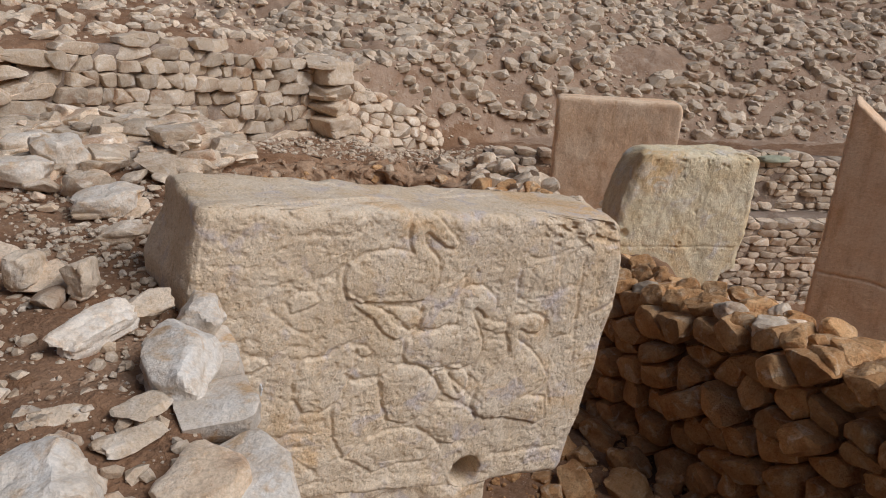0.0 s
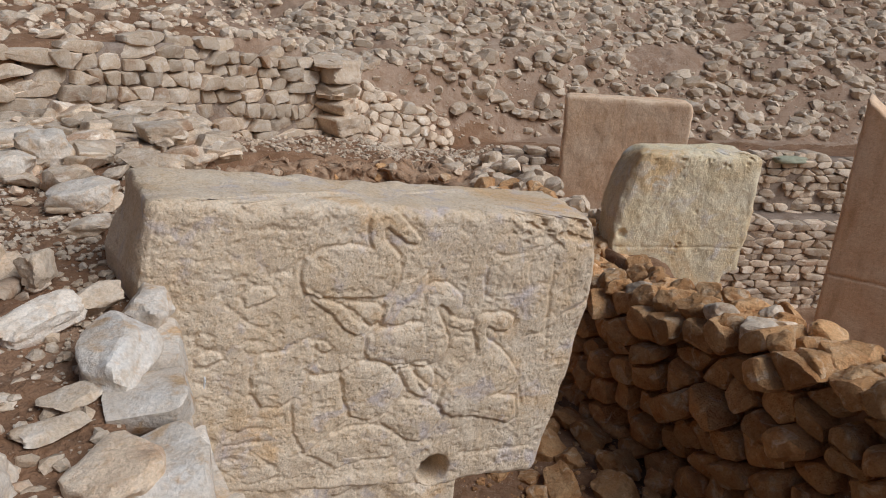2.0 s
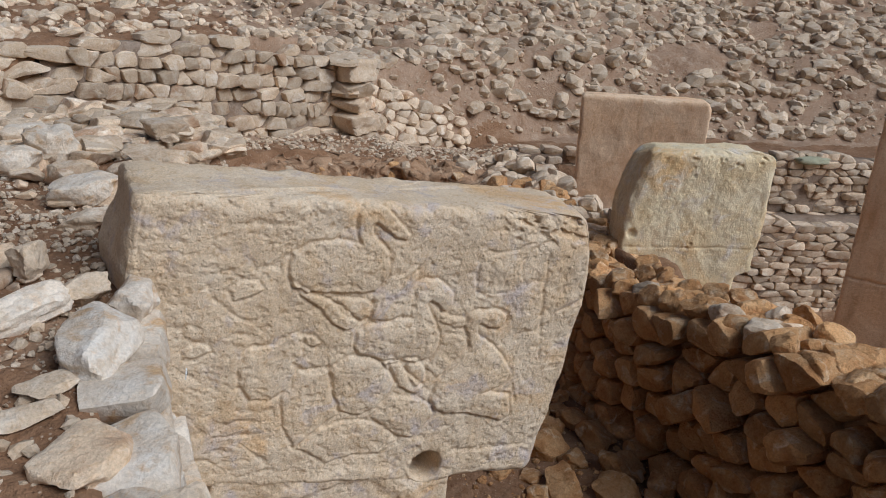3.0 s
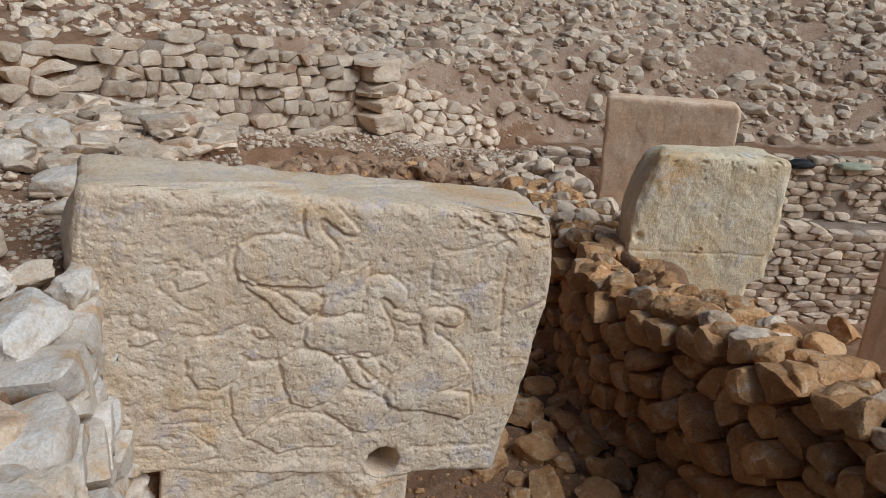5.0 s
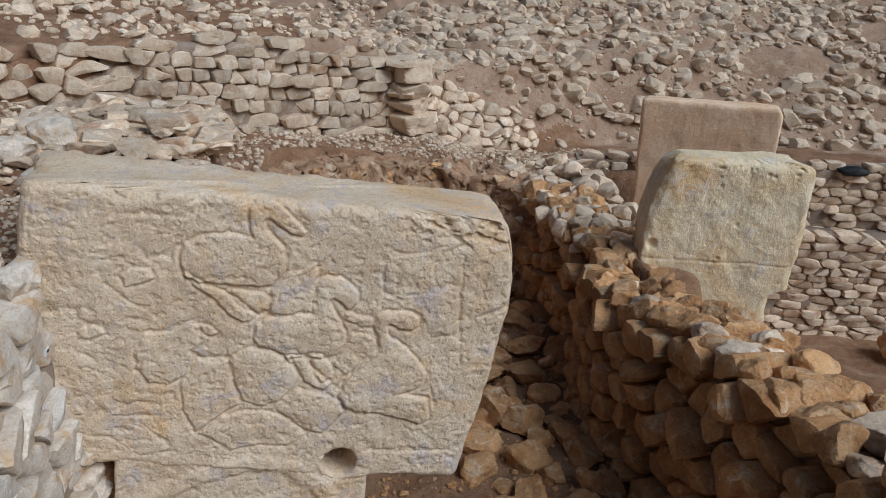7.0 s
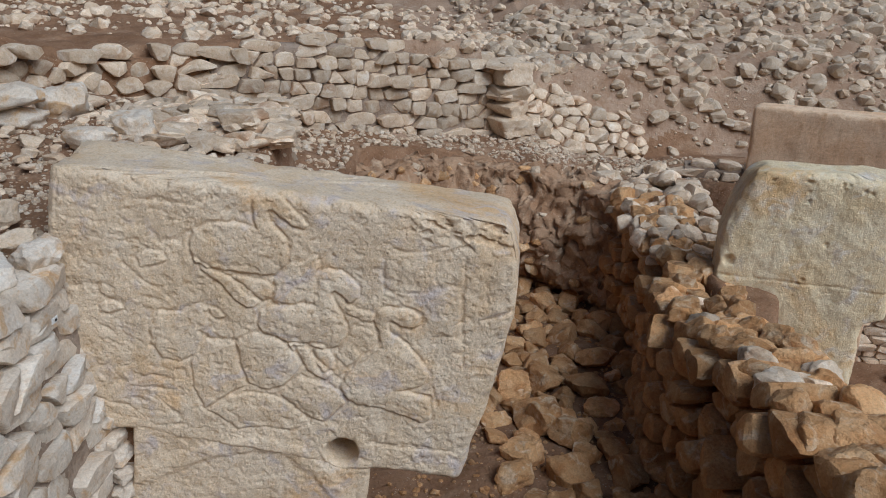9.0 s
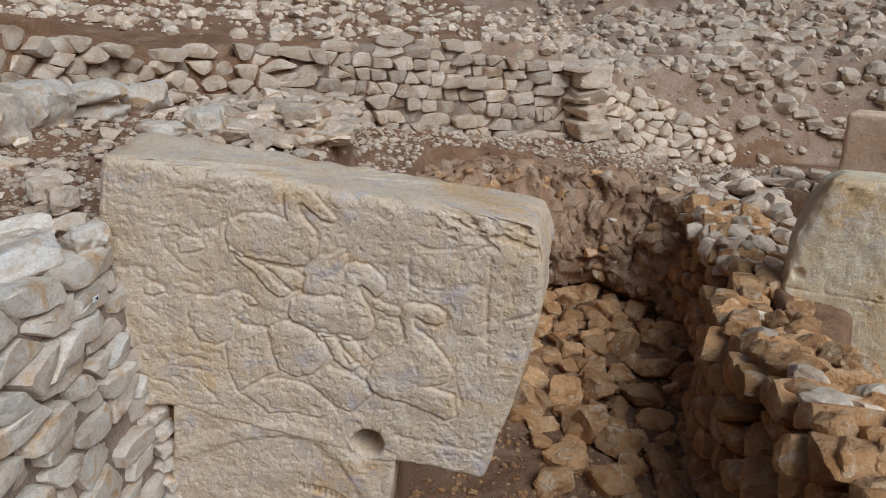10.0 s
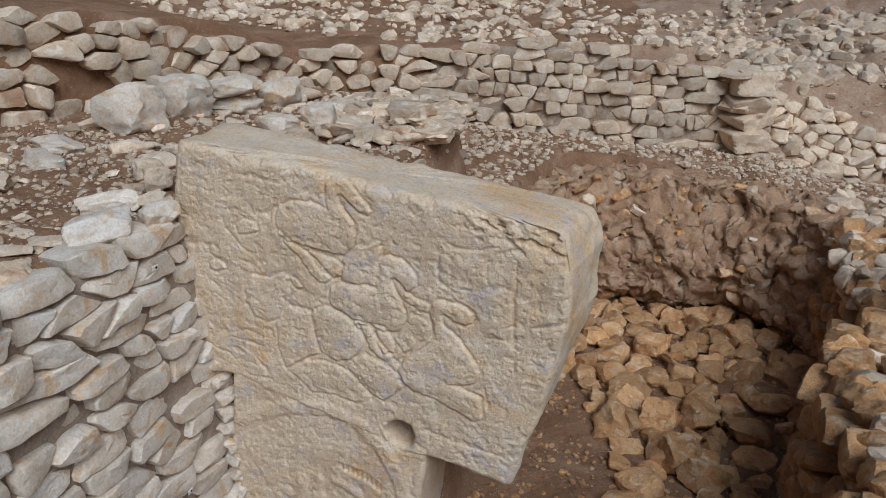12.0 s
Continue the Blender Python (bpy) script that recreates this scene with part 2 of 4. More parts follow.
NEAR_BROWN = stone_meshes("stone", BROWN, 3, 14, 200, 5, 7, 0.08)
NEAR_RUBBLE = stone_meshes("stone", RUBBLE, 3, 12, 400, 6, 7, 0.07)
BIG_RUBBLE = stone_meshes("stone", RUBBLE, 4, 10, 700, 5, 6, 0.11, 30)
BOXY_PALE = stone_meshes("stone", PALE, 4, 8, 800, 7, 6, 0.11, 28)
BOXY_SLABS = stone_meshes("stone", RUBBLE, 4, 6, 900, 16, 2, 0.05, 30)
BIG_BROWN = stone_meshes("stone", BROWN, 4, 10, 600, 4.5, 6, 0.11, 30)


def put_stone(name, meshes, rng, place, size, turn, parent=None):
    ob = new(name, meshes[rng.randint(len(meshes))])
    ob.parent = parent
    ob.matrix_basis = Matrix.LocRotScale(Vector(place), Euler(turn), Vector(size))
    return ob


def stone_cloud(name, mat, rows, level, parent=None, seed=0, sharp=24):
    """Many small stones in one mesh. rows: place, size, turn."""
    rng = np.random.RandomState(seed)
    shapes = [stone_shape(level, seed + k, 6, 6, 0.08) for k in range(8)]
    vs, fs, at = [], [], 0
    for place, size, turn in rows:
        v, f = shapes[rng.randint(8)]
        m = np.array(Euler(turn).to_matrix())
        vs.append((v * size) @ m.T + place)
        fs.append(np.array(f) + at)
        at += len(v)
    vs, fs = np.concatenate(vs), np.concatenate(fs)
    me = bpy.data.meshes.new(name)
    me.vertices.add(len(vs))
    me.vertices.foreach_set("co", vs.ravel())
    me.loops.add(len(fs) * 3)
    me.loops.foreach_set("vertex_index", fs.ravel().astype(np.int32))
    me.polygons.add(len(fs))
    me.polygons.foreach_set("loop_start", np.arange(len(fs), dtype=np.int32) * 3)
    me.polygons.foreach_set("use_smooth", [True] * len(fs))
    me.update(calc_edges=True)
    me.set_sharp_from_angle(angle=radians(sharp))
    me.materials.append(mat)
    ob = new(name, me)
    ob.parent = parent
    return ob


# ---- ground ----
def spaced(*spans):
    out = []
    for a, b, step in spans:
        out += list(np.arange(a, b - 1e-6, step))
    return np.array(out + [spans[-1][1]])


gx = spaced((-40, -6, 2.0), (-6, -2.6, 0.25), (-2.6, 5.0, 0.03), (5.0, 10, 0.08), (10, 16, 0.4), (16, 50, 2.5))
gy = spaced((-40, -4, 2.5), (-4, -1.2, 0.2), (-1.2, 7.4, 0.03), (7.4, 12, 0.1), (12, 20, 0.5), (20, 60, 3))
X, Y = np.meshgrid(gx, gy)
X, Y = X.ravel(), Y.ravel()
flat = np.c_[X, Y, height(X, Y)]
Z = surface(X, Y) + 0.012 * fbm(flat, 0.09, 2, 2)
ground = link_mesh("ground", np.c_[X, Y, Z], grid_faces(len(gx), len(gy)), EARTH)
ground.data.materials.append(DUST)
d, side, _ = line_distance(HILL, X, Y)
pale = (d * side + 0.5 * fbm(flat, 0.8, 3, 9) > -0.25) & (X + 0.4 * fbm(flat, 0.7, 2, 10) > 1.2)
nx = len(gx)
ground.data.polygons.foreach_set("material_index", [int(pale[j * nx + i]) for j in range(len(gy) - 1) for i in range(nx - 1)])
tagged(ground, "red-brown excavated earth strewn with small stones", "ground", kind="structure")


# ---- carved pillar ----
LEAN = radians(8.44)
EU, EV = np.array([math.cos(LEAN), 0, -math.sin(LEAN)]), np.array([-math.sin(LEAN), 0, -math.cos(LEAN)])
TOP_LEFT = np.array([0.0, 0.0, 2.0])
DEEP = 0.40


def on_face(x, z):
    d = np.array([x, 0, z]) - TOP_LEFT
    return float(d @ EU), float(d @ EV)


# carvings of the face in x, z: outlines that stand proud, with their height
CARVINGS = []
CARVINGS.append(([(0.695, 1.884), (0.673, 1.860), (0.667, 1.807), (0.672, 1.757), (0.598, 1.778), (0.506, 1.774), (0.451, 1.751), (0.433, 1.706), (0.444, 1.650), (0.491, 1.618), (0.557, 1.603), (0.620, 1.592), (0.672, 1.575), (0.721, 1.579), (0.753, 1.613), (0.774, 1.662), (0.770, 1.712), (0.741, 1.751), (0.717, 1.785), (0.715, 1.814), (0.731, 1.826), (0.760, 1.796), (0.802, 1.768), (0.838, 1.754), (0.851, 1.768), (0.825, 1.794), (0.796, 1.828), (0.772, 1.862), (0.735, 1.883)], 0.013))  # upper bird: head, neck and body
CARVINGS.append(([(0.448, 1.650), (0.481, 1.623), (0.563, 1.561), (0.618, 1.515), (0.664, 1.472), (0.644, 1.453), (0.622, 1.449), (0.576, 1.487), (0.526, 1.541), (0.478, 1.593)], 0.012))  # its leg
CARVINGS.append(([(0.568, 1.572), (0.622, 1.563), (0.690, 1.554), (0.710, 1.533), (0.703, 1.489), (0.674, 1.476), (0.618, 1.526)], 0.01))  # its foot
CARVINGS.append(([(0.881, 1.582), (0.918, 1.594), (0.965, 1.579), (0.995, 1.551), (1.027, 1.518), (1.018, 1.486), (0.988, 1.465), (0.962, 1.489), (0.934, 1.510), (0.918, 1.500), (0.936, 1.456), (0.955, 1.408), (0.970, 1.361), (0.966, 1.318), (0.940, 1.279), (0.887, 1.270), (0.825, 1.285), (0.763, 1.293), (0.720, 1.324), (0.669, 1.348), (0.655, 1.383), (0.663, 1.429), (0.688, 1.453), (0.773, 1.456), (0.864, 1.452), (0.874, 1.515)], 0.013))  # middle bird with a bent neck
CARVINGS.append(([(0.763, 1.293), (0.786, 1.251), (0.810, 1.201), (0.850, 1.157), (0.891, 1.135), (0.907, 1.154), (0.883, 1.185), (0.843, 1.236), (0.825, 1.280)], 0.011))  # its leg
CARVINGS.append(([(0.831, 1.285), (0.853, 1.223), (0.882, 1.172), (0.915, 1.183), (0.920, 1.219), (0.897, 1.257), (0.877, 1.278)], 0.01))  # its foot
CARVINGS.append(([(1.091, 1.423), (1.127, 1.440), (1.206, 1.427), (1.253, 1.399), (1.253, 1.364), (1.223, 1.346), (1.181, 1.360), (1.143, 1.383), (1.124, 1.382), (1.134, 1.341), (1.184, 1.285), (1.245, 1.221), (1.275, 1.162), (1.265, 1.112), (1.216, 1.089), (1.161, 1.085), (1.227, 1.063), (1.285, 1.039), (1.288, 0.949), (1.254, 0.936), (1.160, 0.976), (1.094, 1.010), (1.006, 1.026), (0.963, 1.054), (0.943, 1.094), (0.958, 1.143), (1.000, 1.190), (1.055, 1.244), (1.103, 1.294), (1.089, 1.355), (1.080, 1.391)], 0.013))  # crouching bird with both feet
CARVINGS.append(([(0.720, 1.566), (0.783, 1.619), (0.874, 1.644), (0.886, 1.608), (0.876, 1.560), (0.861, 1.457), (0.773, 1.458), (0.710, 1.477)], 0.007))  # block between the birds
CARVINGS.append(([(0.971, 1.449), (1.028, 1.428), (1.080, 1.414), (1.075, 1.382), (1.027, 1.393), (0.976, 1.414)], 0.008))  # small bill
CARVINGS.append(([(1.095, 1.305), (1.077, 1.259), (1.022, 1.214), (0.968, 1.192), (0.927, 1.231), (0.950, 1.266), (0.977, 1.325), (0.999, 1.359), (1.058, 1.349)], 0.007))  # small body
CARVINGS.append(([(0.398, 1.261), (0.450, 1.317), (0.544, 1.312), (0.557, 1.228), (0.571, 1.154), (0.584, 1.116), (0.498, 1.080), (0.420, 1.027), (0.388, 1.116), (0.383, 1.202)], 0.009))  # rounded lobe
CARVINGS.append(([(0.563, 1.299), (0.623, 1.338), (0.704, 1.327), (0.763, 1.284), (0.799, 1.202), (0.755, 1.155), (0.710, 1.113), (0.656, 1.099), (0.596, 1.128), (0.574, 1.191), (0.567, 1.251)], 0.01))  # rounded lobe
CARVINGS.append(([(0.752, 1.118), (0.796, 1.148), (0.880, 1.118), (0.947, 1.076), (0.958, 1.029), (0.872, 0.944), (0.808, 0.972), (0.758, 1.030), (0.716, 1.075)], 0.009))  # rounded lobe
CARVINGS.append(([(0.592, 1.083), (0.685, 1.062), (0.747, 1.023), (0.811, 0.948), (0.740, 0.914), (0.612, 0.937), (0.537, 0.929), (0.449, 1.007), (0.419, 1.020), (0.508, 1.074)], 0.008))  # rounded lobe
CARVINGS.append(([(0.287, 1.440), (0.373, 1.429), (0.442, 1.466), (0.468, 1.438), (0.454, 1.352), (0.415, 1.272), (0.340, 1.228), (0.276, 1.244), (0.250, 1.304), (0.255, 1.385)], 0.009))  # bowl shape
CARVINGS.append(([(0.240, 1.659), (0.280, 1.679), (0.329, 1.667), (0.341, 1.641), (0.310, 1.621), (0.253, 1.621)], 0.008))  # finger
CARVINGS.append(([(0.090, 1.471), (0.122, 1.492), (0.167, 1.479), (0.168, 1.456), (0.124, 1.441), (0.086, 1.447)], 0.008))  # finger
CARVINGS.append(([(0.464, 1.454), (0.512, 1.441), (0.529, 1.412), (0.508, 1.400), (0.471, 1.424), (0.453, 1.443)], 0.008))  # finger
CARVINGS.append(([(1.127, 1.493), (1.186, 1.491), (1.312, 1.497), (1.396, 1.517), (1.403, 1.399), (1.379, 1.304), (1.303, 1.308), (1.281, 1.369), (1.259, 1.415), (1.185, 1.445)], 0.004))  # worn patch
# cut lines
GROOVES = []
GROOVES.append([(0.022, 1.947), (-0.003, 1.841), (-0.017, 1.720)])
GROOVES.append([(0.020, 1.885), (0.136, 1.886), (0.242, 1.874), (0.350, 1.868), (0.458, 1.845), (0.499, 1.888), (0.533, 1.947)])
GROOVES.append([(0.514, 1.908), (0.493, 1.824)])
GROOVES.append([(0.109, 1.716), (0.248, 1.718)])
GROOVES.append([(0.308, 1.751), (0.326, 1.709), (0.406, 1.717)])
GROOVES.append([(-0.038, 1.549), (0.084, 1.554)])
GROOVES.append([(0.174, 1.683), (0.189, 1.630), (0.237, 1.574), (0.293, 1.535), (0.358, 1.470)])
GROOVES.append([(0.030, 1.539), (0.013, 1.486), (0.044, 1.418), (0.103, 1.370), (0.231, 1.305)])
GROOVES.append([(0.114, 1.747), (0.109, 1.654), (0.104, 1.564), (0.193, 1.528), (0.284, 1.491)])
GROOVES.append([(1.151, 1.726), (1.115, 1.595), (1.119, 1.516), (1.186, 1.479)])
GROOVES.append([(1.146, 1.683), (1.187, 1.659), (1.373, 1.653)])
GROOVES.append([(1.418, 1.663), (1.416, 1.562), (1.407, 1.399), (1.417, 1.179)])
GROOVES.append([(1.486, 1.376), (1.605, 1.409)])
GROOVES.append([(1.292, 1.338), (1.410, 1.368)])
GROOVES.append([(1.310, 1.205), (1.402, 1.234)])
GROOVES.append([(0.942, 1.706), (0.904, 1.636), (0.813, 1.622), (0.784, 1.629)])
GROOVES.append([(0.171, 1.155), (0.224, 1.175), (0.340, 1.139)])
GROOVES.append([(0.228, 1.214), (0.345, 1.183)])
GROOVES.append([(0.147, 1.127), (0.336, 1.100)])
GROOVES.append([(0.229, 1.090), (0.322, 0.983)])
GROOVES.append([(0.014, 1.079), (0.125, 1.040), (0.215, 0.948), (0.319, 0.958)])
GROOVES.append([(1.057, 0.837), (1.181, 0.814), (1.400, 0.778)])
GROOVES.append([(1.160, 1.047), (1.267, 0.998)])
GROOVES.append([(1.165, 1.480), (1.166, 1.616), (1.228, 1.501), (1.375, 1.529)])
GROOVES.append([(0.434, 1.353), (0.464, 1.319), (0.529, 1.301), (0.561, 1.318)])
GROOVES.append([(1.271, 1.249), (1.317, 1.005)])
SHAFT_BANDS = []
SHAFT_BANDS.append(([(0.125, 0.691), (0.314, 0.784), (0.491, 0.840), (0.656, 0.846), (0.760, 0.797), (0.861, 0.690), (0.922, 0.558), (0.945, 0.468)], 0.03))
SHAFT_BANDS.append(([(0.441, 0.445), (0.422, 0.332)], 0.024))
SHAFT_BANDS.append(([(0.530, 0.461), (0.513, 0.355)], 0.022))
SHAFT_BANDS.append(([(0.608, 0.474), (0.739, 0.421)], 0.018))
JAW = [(0.659, 0.560), (0.773, 0.533), (0.830, 0.487)]


def spine_distance(u, v, pts, radii):
    best = np.full(u.shape, 1e9)
    uv = [on_face(*p) for p in pts]
    for (a, b), (c, d), r0, r1 in zip(uv, uv[1:], radii, radii[1:]):
        eu, ev = c - a, d - b
        t = np.clip(((u - a) * eu + (v - b) * ev) / (eu * eu + ev * ev), 0, 1)
        best = np.minimum(best, np.hypot(u - a - t * eu, v - b - t * ev) - (r0 + (r1 - r0) * t))
    return best


def face_relief(u, v):
    """How far the front stands proud at u, v."""
    p = np.c_[u, v, 0 * u]
    wob = 0.006 * fbm(p, 0.06, 3, 5) + 0.0025 * fbm(p, 0.016, 2, 15)
    h = 0.005 * fbm(p, 0.25, 3, 6)
    for pts, tall in CARVINGS:
        poly = [on_face(*q) for q in pts]
        us, vs = zip(*poly)
        m = (u > min(us) - 0.04) & (u < max(us) + 0.04) & (v > min(vs) - 0.04) & (v < max(vs) + 0.04)
        if m.any():
            d = inside(poly, u[m], v[m]) + wob[m]
            h[m] += 0.8 * (tall * sstep(-0.006, 0.005, d) * (0.68 + 0.32 * sstep(0, 0.05, d)) - 0.6 * tall * np.exp(-((d + 0.007) / 0.007) ** 2))
    for pts in GROOVES:
        d = spine_distance(u, v, pts, [0.0] * len(pts)) + wob
        h = h - 0.006 * sstep(-0.8, 0.3, fbm(p, 0.12, 2, 8)) * np.exp(-(d / 0.0075) ** 2)
    for pts, r in SHAFT_BANDS:
        d = spine_distance(u, v, pts, [r] * len(pts)) + wob
        h = h + 0.008 * sstep(0.014, -0.014, d)
    d = spine_distance(u, v, JAW, [0.020] * len(JAW))
    h = h - 0.012 * sstep(0.006, -0.006, d) * (0.4 + 0.6 * (np.sin(u * 260) > -0.2))
    # pecked roughness, natural pits and the eaten corner
    h = h + 0.0030 * fbm(p, 0.045, 3, 7) - 0.0035 * sstep(0.1, 0.6, fbm(p, 0.02, 2, 17))
    eaten = sstep(1.15, 1.4, u) * sstep(0.16, 0.05, v) * sstep(-0.01, 0.03, v)
    h = h - eaten * (0.016 * sstep(0.12, 0.38, fbm(p * np.array([0.7, 1.2, 1]), 0.030, 2, 27)) + 0.012 * sstep(0.0, 0.6, fbm(p, 0.09, 2, 28)))
    top = sstep(0.05, 0.0, v + 0.02 * fbm(p, 0.12, 2, 31))
    h = h - 0.010 * top * sstep(-0.1, 0.5, fbm(p, 0.05, 3, 30))
    cu, cv = on_face(0.936, 0.790)
    r = np.hypot(u - cu, v - cv) + 0.3 * wob
    return h - 0.25 * sstep(0.070, 0.061, r) - 0.004 * sstep(0.085, 0.065, r)


def block_mesh(name, mat, left, right, low, deep, nu, nv, nd, edge=0.02, relief=None, seed=1, rough=0.006, parent=None, top=None, chips=0.0, skew=0.0):
    """An upright slab in u (across), y (deep), v (down): a ring of columns swept downwards, with rounded rims and closed ends.
    left(s), right(s): its sides at the share s of its height; low(u): its lower end."""
    ring = [(k / nu, 0.0) for k in range(nu)] + [(1.0, k / nd) for k in range(nd)] + [(1 - k / nu, 1.0) for k in range(nu)] + [(0.0, 1 - k / nd) for k in range(nd)]
    ring = np.array(ring)
    rows = [(0.0, q) for q in (0.0, 0.3, 0.6, 0.8, 0.92)] + [(s, 1.0) for s in np.linspace(0, 1, nv)] + [(1.0, q) for q in (0.92, 0.6, 0.2, 0.0)]
    out = []
    for s, grow in rows:
        a, b = left(s), right(s)
        u = a + (b - a) * (0.5 + (ring[:, 0] - 0.5) * (1 if grow == 1 else grow * 0.999))
        y = deep * (0.5 + (ring[:, 1] - 0.5) * (1 if grow == 1 else grow * 0.999))
        vt = top(u) if top else 0 * u
        v = vt + s * (low(u) - vt)
        # round the rims
        du, dy = np.minimum(u - a, b - u), np.minimum(y, deep - y)
        dv = np.minimum(v - vt, low(u) - v)
        e = edge * (1 + 0.5 * fbm(np.c_[u, y, v], 0.12, 2, seed + 3))
        q = np.c_[np.clip(e - du, 0, None), np.clip(e - dy, 0, None), np.clip(e - dv, 0, None)]
        far = np.linalg.norm(q, axis=1)
        pull = np.clip(far - e, 0, None) / np.maximum(far, 1e-9)
        u = u + np.where(u - a < b - u, 1, -1) * q[:, 0] * pull
        y = y + np.where(y < deep - y, 1, -1) * q[:, 1] * pull
        v = v + np.where(v - vt < low(u) - v, 1, -1) * q[:, 2] * pull
        out.append(np.c_[u, y, v])
    pts = np.concatenate(out)
    front = np.tile(ring[:, 1] == 0, len(rows)) & (pts[:, 1] < edge * 0.9)
    n1 = np.c_[fbm(pts, 0.14, 4, seed), fbm(pts, 0.14, 4, seed + 1), fbm(pts, 0.14, 4, seed + 2)]
    if chips:
        n1 = n1 - chips * np.clip(fbm(pts, 0.07, 3, seed + 8) - 0.25, 0, None)[:, None] * np.array([0, -4, 0])
    if relief:
        h = np.zeros(len(pts))
        h[front] = relief(pts[front, 0], pts[front, 2])
        pts[:, 0] += skew * pts[:, 1] * sstep(0.8, 1.4, pts[:, 0]) * (1 - 1.9 * sstep(0.35, 1.15, pts[:, 2]))
        pts[:, 0] -= skew * pts[:, 1] * sstep(0.5, 0.1, pts[:, 0]) * (0.3 + 0.9 * sstep(0, 0.4, pts[:, 2]))
        keep = sstep(0.0, 0.03, np.minimum(np.minimum(pts[:, 0] - left(0.5) + 0.1, right(0.5) + 0.1 - pts[:, 0]), 1))
        moved = pts + n1 * rough * 0.4
        moved[:, 1] -= np.where(front, h * keep, 0)
        pts = np.where(front[:, None], moved, pts + n1 * rough)
    else:
        pts = pts + n1 * rough
    w = TOP_LEFT + pts[:, :1] * EU + pts[:, 2:] * EV + pts[:, 1:2] * np.array([0, 1.0, 0])
    faces = grid_faces(len(ring), len(rows), True)
    faces = [f[::-1] for f in faces]
    faces.append(tuple(range(len(ring))))
    faces.append(tuple(range((len(rows) - 1) * len(ring), len(rows) * len(ring)))[::-1])
    return w, faces


def prof(pairs):
    s, u = zip(*pairs)
    return lambda q: float(np.interp(q, s, u))


pillar = tagged(new("carved_pillar"), "cream limestone T-shaped pillar, its face covered with worn low relief", "pillar")
w, f = block_mesh("head", CARVED, prof([(0, 0.0), (0.1, -0.005), (0.25, -0.02), (0.6, 0.035), (1, 0.13)]),
                  prof([(0, 1.59), (0.04, 1.62), (0.12, 1.66), (0.32, 1.685), (0.6, 1.665), (1, 1.595)]),
                  lambda u: 1.034 + 0.082 * (u - 0.13) + 0.035 * np.exp(-((u - 1.107) / 0.09) ** 2), DEEP, 440, 300, 60, 0.034, face_relief, 1, 0.010, skew=0.14)
link_mesh("head", w, f, CARVED, pillar)
EVLOW = 2.15
w, f = block_mesh("shaft", CARVED, lambda s: 0.285, lambda s: 1.232, lambda u: EVLOW + 0 * u, DEEP - 0.03, 230, 240, 30, 0.02, face_relief, 21, 0.006,
                  top=lambda u: 0.88 + 0.09 * (u - 0.13))
w[:, 1] += 0.004
link_mesh("shaft", w, f, CARVED, pillar)


# ---- other standing pillars ----
def standing(name, corner_l, corner_r, z0, deep, left, right, tall, mat, label, edge=0.03, rough=0.012, chips=0.0, nu=90, nv=110, lean=0.0, topdrop=None, seed=40, relief=None):
    """A slab whose front runs from corner_l to corner_r in plan, its top at z0."""
    a, b = np.array(corner_l), np.array(corner_r)
    wide = np.linalg.norm(b - a)
    ex = np.array([*(b - a) / wide, 0])
    ey = np.array([-ex[1], ex[0], 0])
    w, f = block_mesh(name, mat, prof([(s, q * wide) for s, q in left]), prof([(s, q * wide) for s, q in right]), lambda u: tall + 0 * u, deep, nu, nv, 24, edge,
                      relief, seed, rough, top=topdrop, chips=chips)
    d = w - TOP_LEFT
    u, v, y = d @ EU, d @ EV, d[:, 1]
    w = np.array([*a, z0]) + u[:, None] * ex + y[:, None] * ey - v[:, None] * np.array([-lean, 0, 1.0])
    ob = link_mesh(name, w, f, mat)
    return tagged(ob, label, "pillar")


def pitted(u, v):
    """Natural hollows along the top, and a ragged seam."""
    r = np.random.RandomState(4)
    p = np.c_[u, v, 0 * u]
    h = 0.006 * fbm(p, 0.10, 4, 3)
    for _ in range(38):
        a, b, s = r.uniform(0.1, 1.0), abs(r.normal(0.03, 0.07)) if r.rand() < 0.7 else r.uniform(0, 0.9), r.uniform(0.003, 0.010)
        h = h - 1.6 * s * np.exp(-(((u - a) / (1.7 * s)) ** 2 + ((v - b) / s) ** 2) ** 2)
    d = np.abs(v - 0.70 - 0.02 * u - 0.008 * fbm(p, 0.15, 2, 5))
    h = h - 0.008 * np.exp(-(d / 0.006) ** 2)
    r2 = np.hypot(u - 0.07, v - 0.60)
    return h - 0.03 * np.exp(-(r2 / 0.035) ** 4)


def cracked(u, v):
    p = np.c_[u, v, 0 * u]
    d = v - 1.66 - 0.03 * fbm(p, 0.25, 3, 12)
    return 0.004 * fbm(p, 0.2, 3, 13) - 0.02 * np.exp(-(d / 0.012) ** 2)


